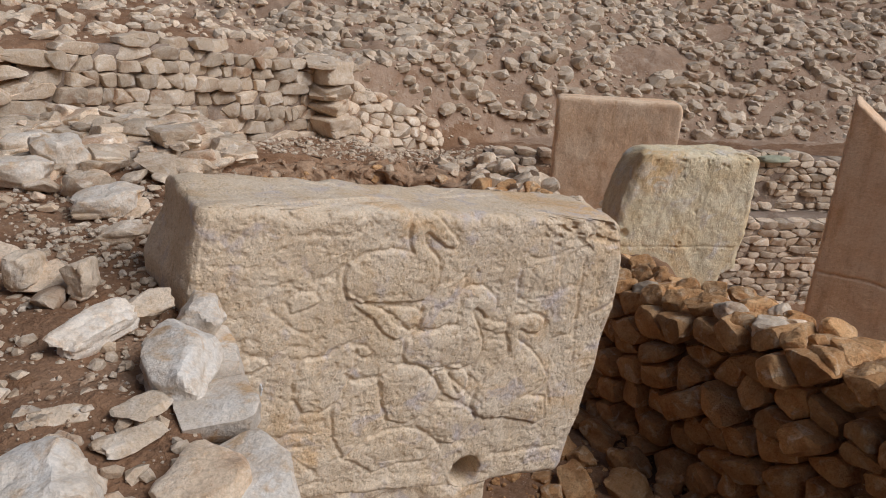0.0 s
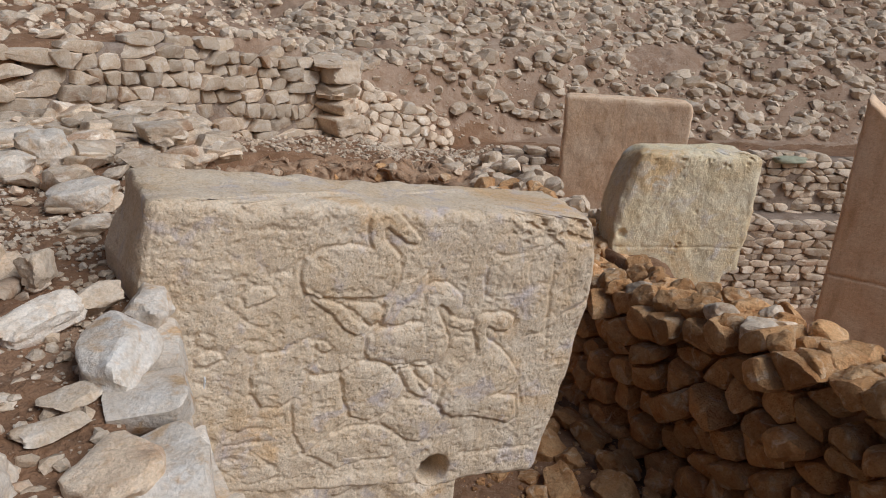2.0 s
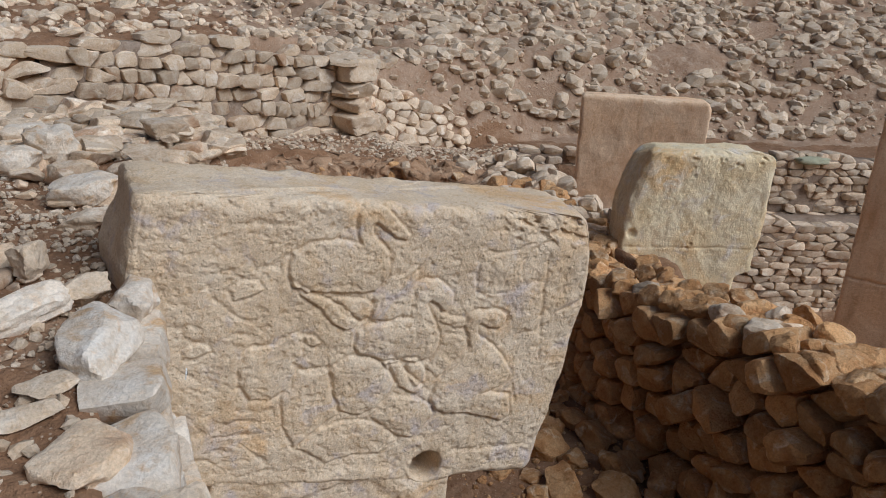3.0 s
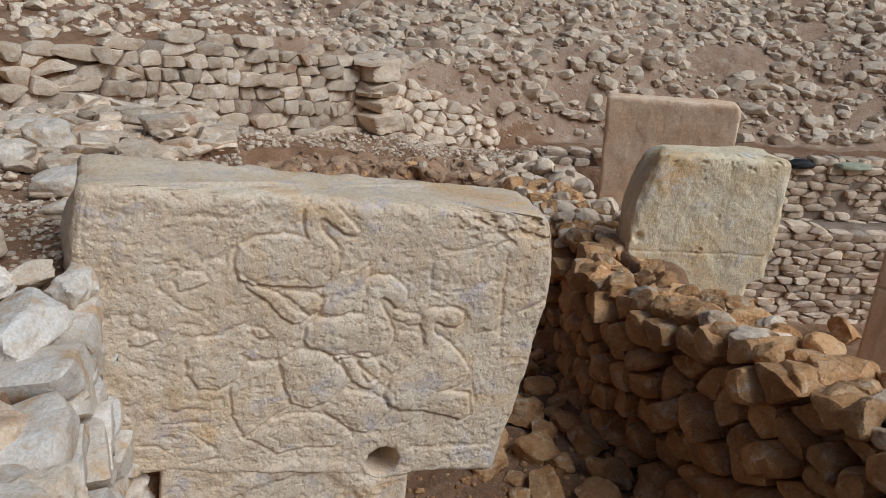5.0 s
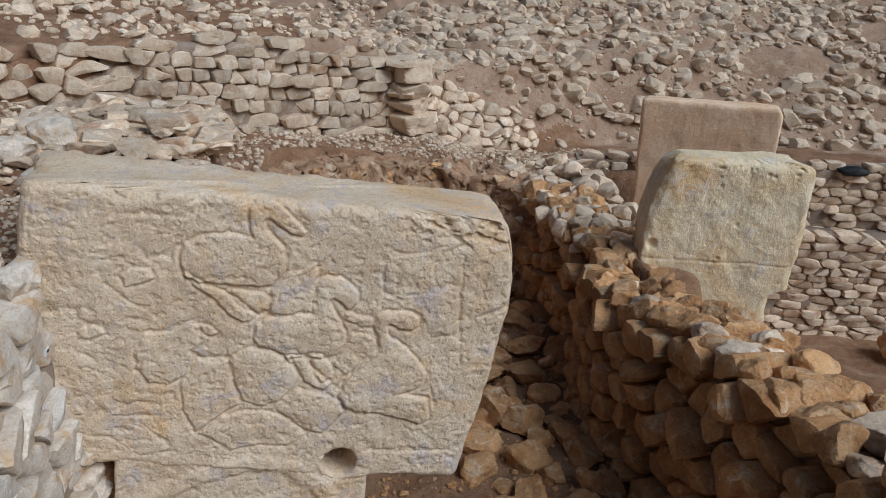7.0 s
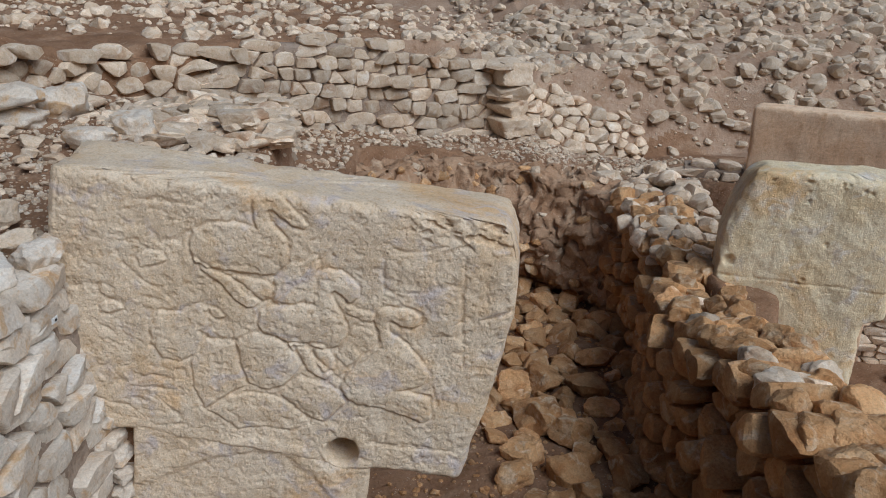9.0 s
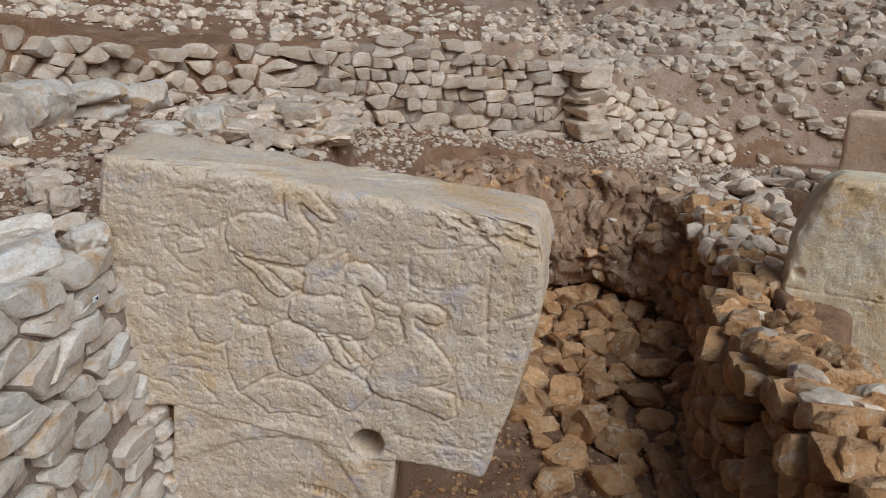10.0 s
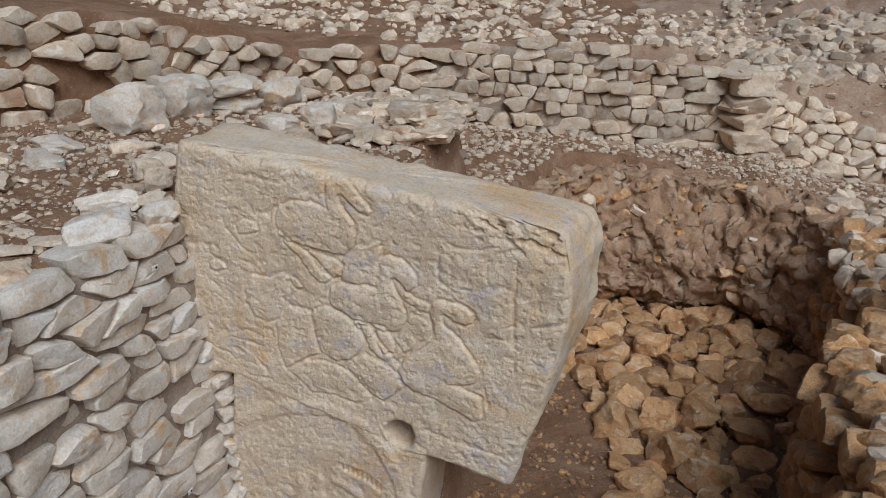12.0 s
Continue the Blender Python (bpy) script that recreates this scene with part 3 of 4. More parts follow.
standing("stone_pillar", (3.22, 1.76), (4.24, 1.40), 1.50, 0.34,
         [(0, 0.17), (0.03, 0.12), (0.09, 0.05), (0.17, 0.005), (0.32, 0.0), (0.36, 0.04), (1, 0.04)],
         [(0, 0.93), (0.02, 0.98), (0.06, 1.0), (0.2, 0.99), (0.325, 0.97), (0.345, 0.86), (1, 0.86)], 2.75, YELLOW,
         "pitted yellowish limestone pillar with broken shoulders behind the rubble wall", 0.06, 0.010, 0.2, seed=41, nu=170, nv=300, relief=pitted)
standing("stone_pillar", (4.62, 4.37), (5.73, 3.60), 1.42, 0.30, [(0, 0.0), (1, 0.03)], [(0, 0.97), (0.03, 1.0), (1, 0.97)], 2.7, TAN,
         "smooth reddish tan limestone pillar below the rubble slope", 0.035, 0.006, seed=51)
standing("stone_pillar", (6.06, 1.95), (6.65, 1.0), 1.74, 0.5, [(0, 0.0), (1, 0.0)], [(0, 1.0), (1, 1.0)], 3.0, TAN,
         "tall tan limestone pillar with a horizontal crack, standing in the court", 0.03, 0.006, topdrop=lambda u: np.clip(0.8 * u, 0, 0.5), seed=61, nv=220, relief=cracked)


# ---- dry-stone walls ----
def along_line(pts, s):
    """Point and direction at s metres along a polyline."""
    for a, b in zip(pts, pts[1:]):
        a, b = np.array(a, float), np.array(b, float)
        n = np.linalg.norm((b - a)[:2])
        if s <= n:
            return a + (b - a) * (s / n), (b - a)[:2] / n
        s -= n
    return b, (b - a)[:2] / n


def clip_cell(seed, others, box):
    """The part of the box that lies nearer to seed than to any of the others."""
    poly = [(box[0], box[2]), (box[1], box[2]), (box[1], box[3]), (box[0], box[3])]
    for o in others:
        mx, my = (seed[0] + o[0]) / 2, (seed[1] + o[1]) / 2
        nx_, ny_ = o[0] - seed[0], o[1] - seed[1]
        out = []
        for p, q in zip(poly, poly[1:] + poly[:1]):
            a = (p[0] - mx) * nx_ + (p[1] - my) * ny_
            b = (q[0] - mx) * nx_ + (q[1] - my) * ny_
            if a <= 0:
                out.append(p)
            if (a < 0 < b) or (b < 0 < a):
                t = a / (a - b)
                out.append((p[0] + t * (q[0] - p[0]), p[1] + t * (q[1] - p[1])))
        poly = out
        if len(poly) < 3:
            return None
    return np.array(poly)


def outline(poly, gap, n, rng, wobble, round_=1):
    """A cell drawn in by the gap, its corners rounded, as n points."""
    c = poly.mean(0)
    r = np.linalg.norm(poly - c, axis=1, keepdims=True)
    p = c + (poly - c) * np.clip(1 - gap / np.maximum(r, 1e-6) * 1.3, 0.3, 1)
    for _ in range(round_):
        nxt = np.roll(p, -1, 0)
        p = np.stack([0.89 * p + 0.11 * nxt, 0.11 * p + 0.89 * nxt], 1).reshape(-1, 2)
    seg = np.linalg.norm(np.roll(p, -1, 0) - p, axis=1)
    at = np.r_[0, np.cumsum(seg)]
    q = np.c_[p, p[:, :1] * 0][:, :2]
    loop = np.r_[q, q[:1]]
    s = np.linspace(0, at[-1], n, endpoint=False)
    out = np.c_[np.interp(s, at, loop[:, 0]), np.interp(s, at, loop[:, 1])]
    return out * 1.0 + rng.normal(0, wobble, out.shape), c


def laid_stone(ring, centre, deep, bulge, rng, fine):
    """A stone behind its outline: local across, in (away from the face) and up."""
    n = len(ring)
    local = ring - centre
    size = np.sqrt(np.abs(local[:, 0]).max() * np.abs(local[:, 1]).max())
    tilt = rng.normal(0, 0.13, 2)
    steps = [(0.8, deep), (0.98, deep * 0.45), (1.0, size * 0.26), (0.985, size * 0.05), (0.92, -bulge * 0.55), (0.5, -bulge * 0.95)] if fine else [(0.85, deep), (1.0, size * 0.35), (0.93, 0.0), (0.6, -bulge * 0.9)]
    vs = []
    cut = rng.normal(size=2)
    cut /= np.linalg.norm(cut)
    for k, (grow, y) in enumerate(steps):
        p = local * grow
        lean = (p @ tilt) * (1 if y < size * 0.5 else 0.3)
        chip = np.clip(p @ cut - 0.45 * size, 0, None) * 0.55 * (y < size * 0.4)
        vs.append(np.c_[p[:, 0], y + lean + chip, p[:, 1]])
    vs.append(np.array([[0, -bulge, 0]]))
    v = np.concatenate(vs)
    amp = size * 0.10
    off = rng.uniform(0, 50, 3)
    v = v + 0.8 * amp * np.c_[fbm(v + off, size * 0.8, 3), 0.9 * fbm(v + off + 9, size * 0.6, 3), fbm(v + off + 5, size * 0.8, 3)]
    f = []
    for k in range(len(steps) - 1):
        for i in range(n):
            j = (i + 1) % n
            a, b, c, d = k * n + i, k * n + j, (k + 1) * n + j, (k + 1) * n + i
            f.append((a, b, c, d))
    last = (len(steps) - 1) * n
    f += [(last + i, last + (i + 1) % n, len(v) - 1) for i in range(n)]
    f.append(tuple(range(n))[::-1])
    return v, f


def dry_wall(name, label, base, tops, thick, size, mat, seed, core=EARTH, lean=0.1, jut=0.02, gap=0.008, bulge=0.25, rows=True, cap=None, capm=None, skip=0.0, limit=300, fine=True, inset=0.03, dip=0.0):
    """Stones fitted together over a face, each drawn from its own cell, with an earth core behind. base: plan points with z of the
    foot, the face on the right of their run; tops: heights of the top along it; size: mean width, height and depth of a stone."""
    rng = np.random.RandomState(seed)
    total = sum(np.linalg.norm(np.subtract(b, a)[:2]) for a, b in zip(base, base[1:]))
    n = max(12, int(total / 0.05))
    verts = []
    m = 24
    for k in range(n):
        p, d = along_line(base, total * k / (n - 1) * 0.9999)
        out = np.array([d[1], -d[0]])
        zt = np.interp(k / (n - 1), np.linspace(0, 1, len(tops)), tops) - size[1] * 0.5
        for j in range(m - 2):
            z = p[2] - 0.1 + (zt - p[2] + 0.1) * j / (m - 3)
            q = p[:2] - out * (inset + lean * (z - p[2]))
            verts.append((*q, z))
        verts.append((*(p[:2] - out * thick), zt - 0.02))
        verts.append((*(p[:2] - out * thick), p[2] - 0.1))
    verts = np.array(verts)
    verts += 0.012 * np.c_[fbm(verts, 0.12, 3, seed), fbm(verts, 0.12, 3, seed + 1), fbm(verts, 0.12, 3, seed + 2)]
    faces = [f for f in grid_faces(m, n, True)] + [tuple(range(m)), tuple(range(m * n - 1, m * n - m - 1, -1))]
    wall = tagged(link_mesh(name, verts, faces, core), label, "wall", kind="structure")
    highest = max(tops) - min(b[2] for b in base) + 0.1
    seeds = []
    if rows:
        z = 0.0
        while z < highest + size[1]:
            tall = size[1] * rng.uniform(0.75, 1.3)
            s = -rng.uniform(0, size[0])
            while s < total + size[0]:
                w = size[0] * rng.choice([0.4, 0.7, 1.0, 1.4, 2.1], p=[0.22, 0.25, 0.23, 0.2, 0.1])
                seeds.append((s + w / 2, z + tall / 2 + rng.normal(0, tall * 0.10) + dip * (s + w / 2)))
                s += w
            z += tall
    else:
        seeds = []
        for _ in range(int(60 * total * highest / (size[0] * size[1])) // 10):
            q = (rng.uniform(-0.1, total + 0.1), rng.uniform(-0.05, highest + 0.2))
            if all(((q[0] - o[0]) / size[0]) ** 2 + ((q[1] - o[1]) / size[1]) ** 2 > rng.uniform(0.25, 0.9) for o in seeds):
                seeds.append(q)
    norm = np.array([size[0] * (1.45 if rows else 1.1), size[1]])
    pts = np.array(seeds) / norm
    made = []
    for k, q in enumerate(pts):
        s, z = seeds[k]
        if not (-0.02 < s < total + 0.02):
            continue
        mid = min(max(s, 0.001), total * 0.999)
        p, d = along_line(base, mid)
        zt = np.interp(mid / total, np.linspace(0, 1, len(tops)), tops) - p[2]
        if z > zt + rng.normal(0, size[1] * 0.15) or z < -0.05 or rng.rand() < skip:
            continue
        dist = ((pts - q) ** 2).sum(1)
        near = np.argsort(dist)[1:15]
        cell = clip_cell(q, pts[near], (q[0] - 1.3, q[0] + 1.3, q[1] - 1.0, q[1] + 1.0))
        if cell is None:
            continue
        cell = cell * norm
        ring, c = outline(cell, gap * rng.uniform(0.5, 1.8), 18 if fine else 11, rng, 0.0015)
        w = min(np.ptp(ring[:, 0]), np.ptp(ring[:, 1]))
        v, f = laid_stone(ring, c, size[2] * rng.uniform(0.8, 1.2), w * bulge * rng.uniform(0.5, 1.3), rng, fine)
        out = np.array([d[1], -d[0]])
        mid = min(max(c[0], 0.001), total * 0.999)
        p, d = along_line(base, mid)
        where = np.array([*(p[:2] - out * (lean * c[1] + rng.normal(0, jut))), p[2] + c[1]])
        spin = rng.normal(0, 0.05)
        x, z = v[:, 0] * math.cos(spin) - v[:, 2] * math.sin(spin), v[:, 0] * math.sin(spin) + v[:, 2] * math.cos(spin)
        world_v = np.c_[x * d[0] - v[:, 1] * out[0], x * d[1] - v[:, 1] * out[1], z]
        world_v[:, :2] -= out * (lean * z)[:, None]
        made.append((where, world_v, f))
    for where, v, f in made[-limit:]:
        ob = link_mesh("stone", v, f, mat, wall, True, 32)
        ob.location = where
    rest = made[:-limit]
    if rest:
        vs, fs, at = [], [], 0
        for where, v, f in rest:
            vs.append(v + where)
            fs += [tuple(i + at for i in q) for q in f]
            at += len(v)
        tagged(link_mesh("stones", np.concatenate(vs), fs, mat, wall, True, 32), kind="stuff")
    if cap:
        s = 0.0
        while s < total:
            w = cap[0] * rng.uniform(0.6, 1.5)
            p, d = along_line(base, min(s + w / 2, total * 0.999))
            out = np.array([d[1], -d[0]])
            zt = np.interp(min(1, (s + w / 2) / total), np.linspace(0, 1, len(tops)), tops)
            for back in np.arange(cap[2] * 0.5, thick, cap[2]):
                h = cap[1] * rng.uniform(0.7, 1.3)
                q = p[:2] - out * (lean * (zt - p[2]) + back + rng.normal(0, 0.04))
                put_stone("stone", capm, rng, (*q, zt - h * 0.05 + rng.normal(0, 0.02)), (w * rng.uniform(0.8, 1.2), cap[2] * rng.uniform(0.9, 1.4), h),
                          (rng.normal(0, 0.2), rng.normal(0, 0.2), math.atan2(d[1], d[0]) + rng.normal(0, 0.5)), wall)
            s += w * 0.95
    return wall


# the face of each wall is on the right of its run
wall = dry_wall("wall_1", "pale dry-stone retaining wall of split blocks butting against the carved pillar", [(0.05, -2.3, 0.2), (0.06, 0.07, 0.2)],
                [1.64, 1.68, 1.64], 0.3, (0.23, 0.100, 0.18), PALE, 11, MORTAR, 0.03, 0.018, 0.008, 0.08, inset=0.04, limit=300)
rng = np.random.RandomState(3)
for k in range(9):
    put_stone("stone", BOXY_PALE, rng, (0.075 - 0.006 * k, 0.04, 0.28 + 0.085 * k), (0.11, 0.14, 0.085), rng.normal(0, 0.15, 3), wall)
dry_wall("wall_2", "brown rubble wall of heavy rounded stones beside the pit", [(3.02, 3.5, -0.35), (2.95, 2.2, -0.2), (2.70, 1.45, -0.1), (2.62, 1.0, -0.1), (2.60, 0.2, -0.1), (2.55, -0.3, -0.1), (2.48, -1.5, -0.1)],
         [0.82, 0.80, 0.73, 0.83, 1.00, 1.08, 1.1], 0.5, (0.185, 0.145, 0.26), BROWN, 12, EARTH, 0.06, 0.04, 0.010, 0.25, False, cap=(0.17, 0.13, 0.16), capm=BIG_BROWN[:8] + BIG_RUBBLE[:3], inset=0.12)
dry_wall("wall_3", "long dry-stone terrace wall of grey-beige blocks", [(-0.40, 4.10, 1.2), (0.75, 4.66, 1.05), (2.38, 5.5, 0.80)],
         [1.92, 2.02, 2.0, 1.92, 1.75, 1.68], 0.5, (0.21, 0.115, 0.2), RUBBLE, 13, MORTAR, 0.06, 0.03, 0.004, 0.10, fine=True, inset=0.05)
end = dry_wall("wall_9", "end of the terrace wall, built of larger flat slabs", [(2.50, 5.45, 0.75), (2.72, 6.15, 0.7)],
               [1.66, 1.5], 0.45, (0.26, 0.13, 0.25), RUBBLE, 19, MORTAR, 0.02, 0.03, 0.005, 0.1, fine=True, inset=0.05)
z = 0.78
for k in range(5):
    tall = 0.16 + 0.06 * rng.rand()
    put_stone("stone", BOXY_SLABS, rng, (2.40 + rng.normal(0, 0.012), 5.40 + 0.012 * k, z + tall / 2), (0.48 - 0.015 * k, 0.46, tall * 1.3),
              (rng.normal(0, 0.02), rng.normal(0, 0.02), 0.5 + rng.normal(0, 0.05)), end)
    z += tall
dry_wall("wall_4", "rough terrace wall of mixed stones half sunk in earth", [(-2.3, -0.5, 1.9), (-1.9, 1.0, 1.85), (-1.62, 2.4, 1.75), (-1.1, 3.66, 1.45), (-0.40, 4.10, 1.25)],
         [2.5, 2.48, 2.38, 2.25, 1.95, 1.95], 0.5, (0.19, 0.125, 0.18), RUBBLE, 14, EARTH, 0.12, 0.045, 0.007, 0.15, False, skip=0.05, fine=True, inset=0.06)
dry_wall("wall_5", "low dry-stone wall of small pale stones at the foot of the slope", [(2.55, 5.95, 0.7), (3.3, 6.05, 0.5), (4.3, 6.25, 0.32)],
         [1.35, 1.25, 1.05, 0.75], 0.5, (0.15, 0.11, 0.16), RUBBLE, 15, DUST, 0.38, 0.03, 0.005, 0.2, False, fine=False, inset=0.06)
dry_wall("wall_6", "coursed masonry wall of the sunken court", [(5.0, 4.45, -1.25), (10, 2.5, -1.25)], [-0.05, -0.1], 0.75, (0.21, 0.085, 0.2), RUBBLE, 16, MORTAR, 0.04, 0.015, 0.003, 0.06, fine=False, inset=0.035)
dry_wall("wall_7", "upper masonry wall set back above the court's bench", [(4.4, 5.25, -0.2), (6.0, 4.7, -0.2), (10.2, 3.1, -0.2)], [0.6, 0.6, 0.55], 0.5, (0.18, 0.085, 0.2), RUBBLE, 17, MORTAR, 0.08, 0.03, 0.003, 0.1, fine=False, inset=0.035)
dry_wall("wall_8", "low stack of pale stones edging the terrace behind the carved pillar", [(0.50, 1.2, 1.0), (0.52, 2.2, 1.0), (0.25, 2.75, 1.0), (-0.6, 3.0, 1.2)],
         [1.62, 1.64, 1.64, 1.60], 0.45, (0.19, 0.09, 0.17), RUBBLE, 18, EARTH, 0.12, 0.03, 0.006, 0.12, cap=(0.16, 0.07, 0.14), capm=NEAR_RUBBLE, inset=0.06)


# ---- earth bank round the back of the pit ----
def earth_bank():
    pts = [(0.72, 2.7, 1.0), (0.80, 3.2, 1.0), (1.05, 3.75, 0.97), (1.42, 4.02, 0.93), (1.9, 4.08, 0.88), (2.35, 4.02, 0.84), (2.8, 3.8, 0.80), (3.12, 3.4, 0.78), (3.3, 3.0, 0.7)]
    nu, nv = 260, 80
    total = sum(np.linalg.norm(np.subtract(b, a)[:2]) for a, b in zip(pts, pts[1:]))
    rows = []
    for k in range(nu):
        p, d = along_line(pts, total * k / (nu - 1) * 0.9999)
        out = np.array([d[1], -d[0]])
        for j in range(nv):
            s = j / (nv - 1)
            if s < 0.2:
                back, z = 0.45 * (1 - s / 0.2), p[2] + 0.03 * (1 - s / 0.2)
            else:
                q = (s - 0.2) / 0.8
                back, z = -0.03 - 0.24 * sstep(0, 0.5, q) + 0.35 * sstep(0.66, 0.92, q), p[2] - q * (p[2] + 0.45)
            rows.append((*(p[:2] - out * back), z))
    v = np.array(rows)
    v += 0.08 * np.c_[fbm(v, 0.35, 4, 1), fbm(v, 0.35, 4, 2), 0.5 * fbm(v, 0.3, 3, 3)]
    v += 0.04 * np.c_[fbm(v, 0.07, 3, 4), fbm(v, 0.07, 3, 5), fbm(v, 0.07, 3, 6)]
    v += 0.05 * np.c_[np.abs(fbm(v, 0.16, 2, 7)), -np.abs(fbm(v, 0.16, 2, 8)), 0.4 * fbm(v, 0.16, 2, 9)]
    bank = tagged(link_mesh("earth_bank", v, grid_faces(nv, nu), BANK), "crumbling red-brown earth bank with stones sticking out", "earth bank", kind="structure")
    rng = np.random.RandomState(5)
    for k in range(85):
        q = v[rng.randint(10, nu - 10) * nv + rng.randint(14, nv - 5)]
        size = rng.uniform(0.04, 0.11) * (1.8 if rng.rand() < 0.12 else 1)
        put_stone("stone", NEAR_BROWN if k % 4 else NEAR_RUBBLE, rng, q + np.array([0.0, 0.02, 0.0]), (size * rng.uniform(0.8, 1.6), size, size * rng.uniform(0.6, 1)), rng.uniform(-0.6, 0.6, 3), bank)


earth_bank()


# ---- loose stones ----
def loose(x, y, size, meshes, rng, label, group, sink=0.25, turn=None, z=None):
    gz = ground_z(x, y) + size[2] * (0.5 - sink) if z is None else z
    ob = put_stone("loose_stone", meshes, rng, (x, y, gz), size, turn if turn is not None else (rng.normal(0, 0.15), rng.normal(0, 0.15), rng.uniform(0, 6.3)))
    return tagged(ob, label, "stone", group)


rng = np.random.RandomState(77)
# boulders on the pit floor
done = []
for k in range(1600):
    x, y = rng.uniform(1.0, 3.0), rng.uniform(0.0, 3.85)
    s = rng.uniform(0.12, 0.27)
    if inside(PIT, np.array([x]), np.array([y]))[0] < 0.12 or (x < 1.75 and y < 0.9) or (x < 1.75 - (y - 0.9) * 0.25 and y < 2.2):
        continue
    if any(math.hypot(x - a, y - b) < 0.42 * (s + c) for a, b, c in done):
        continue
    done.append((x, y, s))
    loose(x, y, (s * rng.uniform(0.9, 1.5), s, s * rng.uniform(0.5, 0.9)), BIG_BROWN, rng, "rounded brown fieldstone lying on the pit floor", "stones on the pit floor", 0.2)
# stones on the upper terrace
done = []
for k in range(330):
    x, y = rng.uniform(-1.7, 0.3), rng.uniform(-1.4, 2.9)
    s = rng.choice([0.06, 0.09, 0.13, 0.2], p=[0.4, 0.3, 0.2, 0.1])
    if inside(TERRACE, np.array([x]), np.array([y]))[0] < 0.1 + s / 2 or (x > -0.25 and y < 0.6):
        continue
    if y < 0.0 and x > -0.9 and s > 0.08:
        continue
    if any(math.hypot(x - a, y - b) < 0.55 * (s + c) for a, b, c in done):
        continue
    if rng.rand() < 0.6 and y < 1.3:
        continue
    done.append((x, y, s))
    loose(x, y, (s * rng.uniform(0.9, 1.6), s, s * rng.uniform(0.35, 0.7)), NEAR_RUBBLE, rng, "pale limestone lump lying on the terrace earth", "stones on the terrace", 0.3)


# single stones on the terrace: length, depth, height, turn and height of the top
T = 1.69


def terrace_block(x, y, a, b, c, turn, top):
    a, b, c = (a * 0.88, b * 0.88, c * 0.9) if y < 0.5 else (a, b, c)
    loose(x, y, (a, b, c), BOXY_PALE if a > 0.24 else BIG_RUBBLE, rng, "pale angular limestone block resting on the terrace earth", "blocks on the terrace", 0, (rng.normal(0, 0.1), rng.normal(0, 0.1), turn), top - c / 2)


terrace_block(-0.45, -0.76, 0.30, 0.22, 0.20, 0.35, 1.80)
terrace_block(-0.16, -0.76, 0.25, 0.20, 0.12, 0.9, 1.715)
terrace_block(-0.29, -0.10, 0.32, 0.11, 0.10, 0.6, 1.77)
terrace_block(-0.31, 0.21, 0.16, 0.10, 0.13, 1.2, 1.81)
terrace_block(-0.45, 0.33, 0.17, 0.11, 0.13, 0.9, 1.81)
terrace_block(-0.17, 0.0, 0.19, 0.13, 0.10, 0.4, 1.76)
terrace_block(-0.16, 1.05, 0.30, 0.2, 0.13, 0.2, 1.78)
terrace_block(-0.30, 1.75, 0.33, 0.26, 0.20, 2.2, 1.86)
terrace_block(-0.46, 1.50, 0.28, 0.2, 0.14, 0.2, 1.82)
terrace_block(-0.17, 0.68, 0.2, 0.14, 0.08, 0.1, 1.74)
terrace_block(-0.02, -1.0, 0.20, 0.15, 0.12, 0.2, 1.70)
terrace_block(-1.27, 1.18, 0.42, 0.36, 0.34, 0.5, 2.00)
terrace_block(-1.25, 1.62, 0.42, 0.36, 0.36, 0.2, 2.04)
terrace_block(-1.06, 1.95, 0.38, 0.28, 0.15, 0.4, 1.98)
terrace_block(-1.05, 1.96, 0.34, 0.28, 0.15, 0.2, 1.84)
terrace_block(-0.92, 2.28, 0.33, 0.28, 0.24, 0.5, 1.92)
terrace_block(-1.30, 0.62, 0.50, 0.22, 0.12, 2.7, 1.81)
terrace_block(-1.08, 0.30, 0.38, 0.2, 0.13, 2.7, 1.80)
terrace_block(-0.58, 0.56, 0.22, 0.15, 0.11, 2.9, 1.77)
terrace_block(-0.94, -0.10, 0.2, 0.18, 0.13, 0.6, 1.82)
terrace_block(-0.95, 0.75, 0.2, 0.15, 0.11, 0.9, 1.78)
terrace_block(-0.45, 2.1, 0.28, 0.2, 0.14, 0.6, 1.80)
# blocks crowning the pale wall beside the carved pillar
for x, y, a, b, c, turn, top in [(-0.13, -0.34, 0.32, 0.20, 0.13, 1.35, 1.775), (-0.05, -0.11, 0.18, 0.16, 0.12, 1.3, 1.765), (-0.06, -1.15, 0.28, 0.2, 0.12, 1.6, 1.75)]:
    loose(x, y, (a, b, c), BOXY_PALE, rng, "squared pale limestone block laid on top of the wall", "blocks crowning the wall", 0, (rng.normal(0, 0.04), rng.normal(0, 0.04), turn), top - c / 2)
for x, y, a, b, c, turn in [(-0.24, -0.49, 0.14, 0.10, 0.02, 0.3), (-0.28, -0.60, 0.16, 0.08, 0.02, 0.1), (-0.42, -0.45, 0.15, 0.07, 0.02, 0.0)]:
    loose(x, y, (a, b, c), BIG_RUBBLE, rng, "thin flat limestone slab lying on the earth", "slabs on the terrace", 0, (0.1, 0.05, turn), T + c / 2)
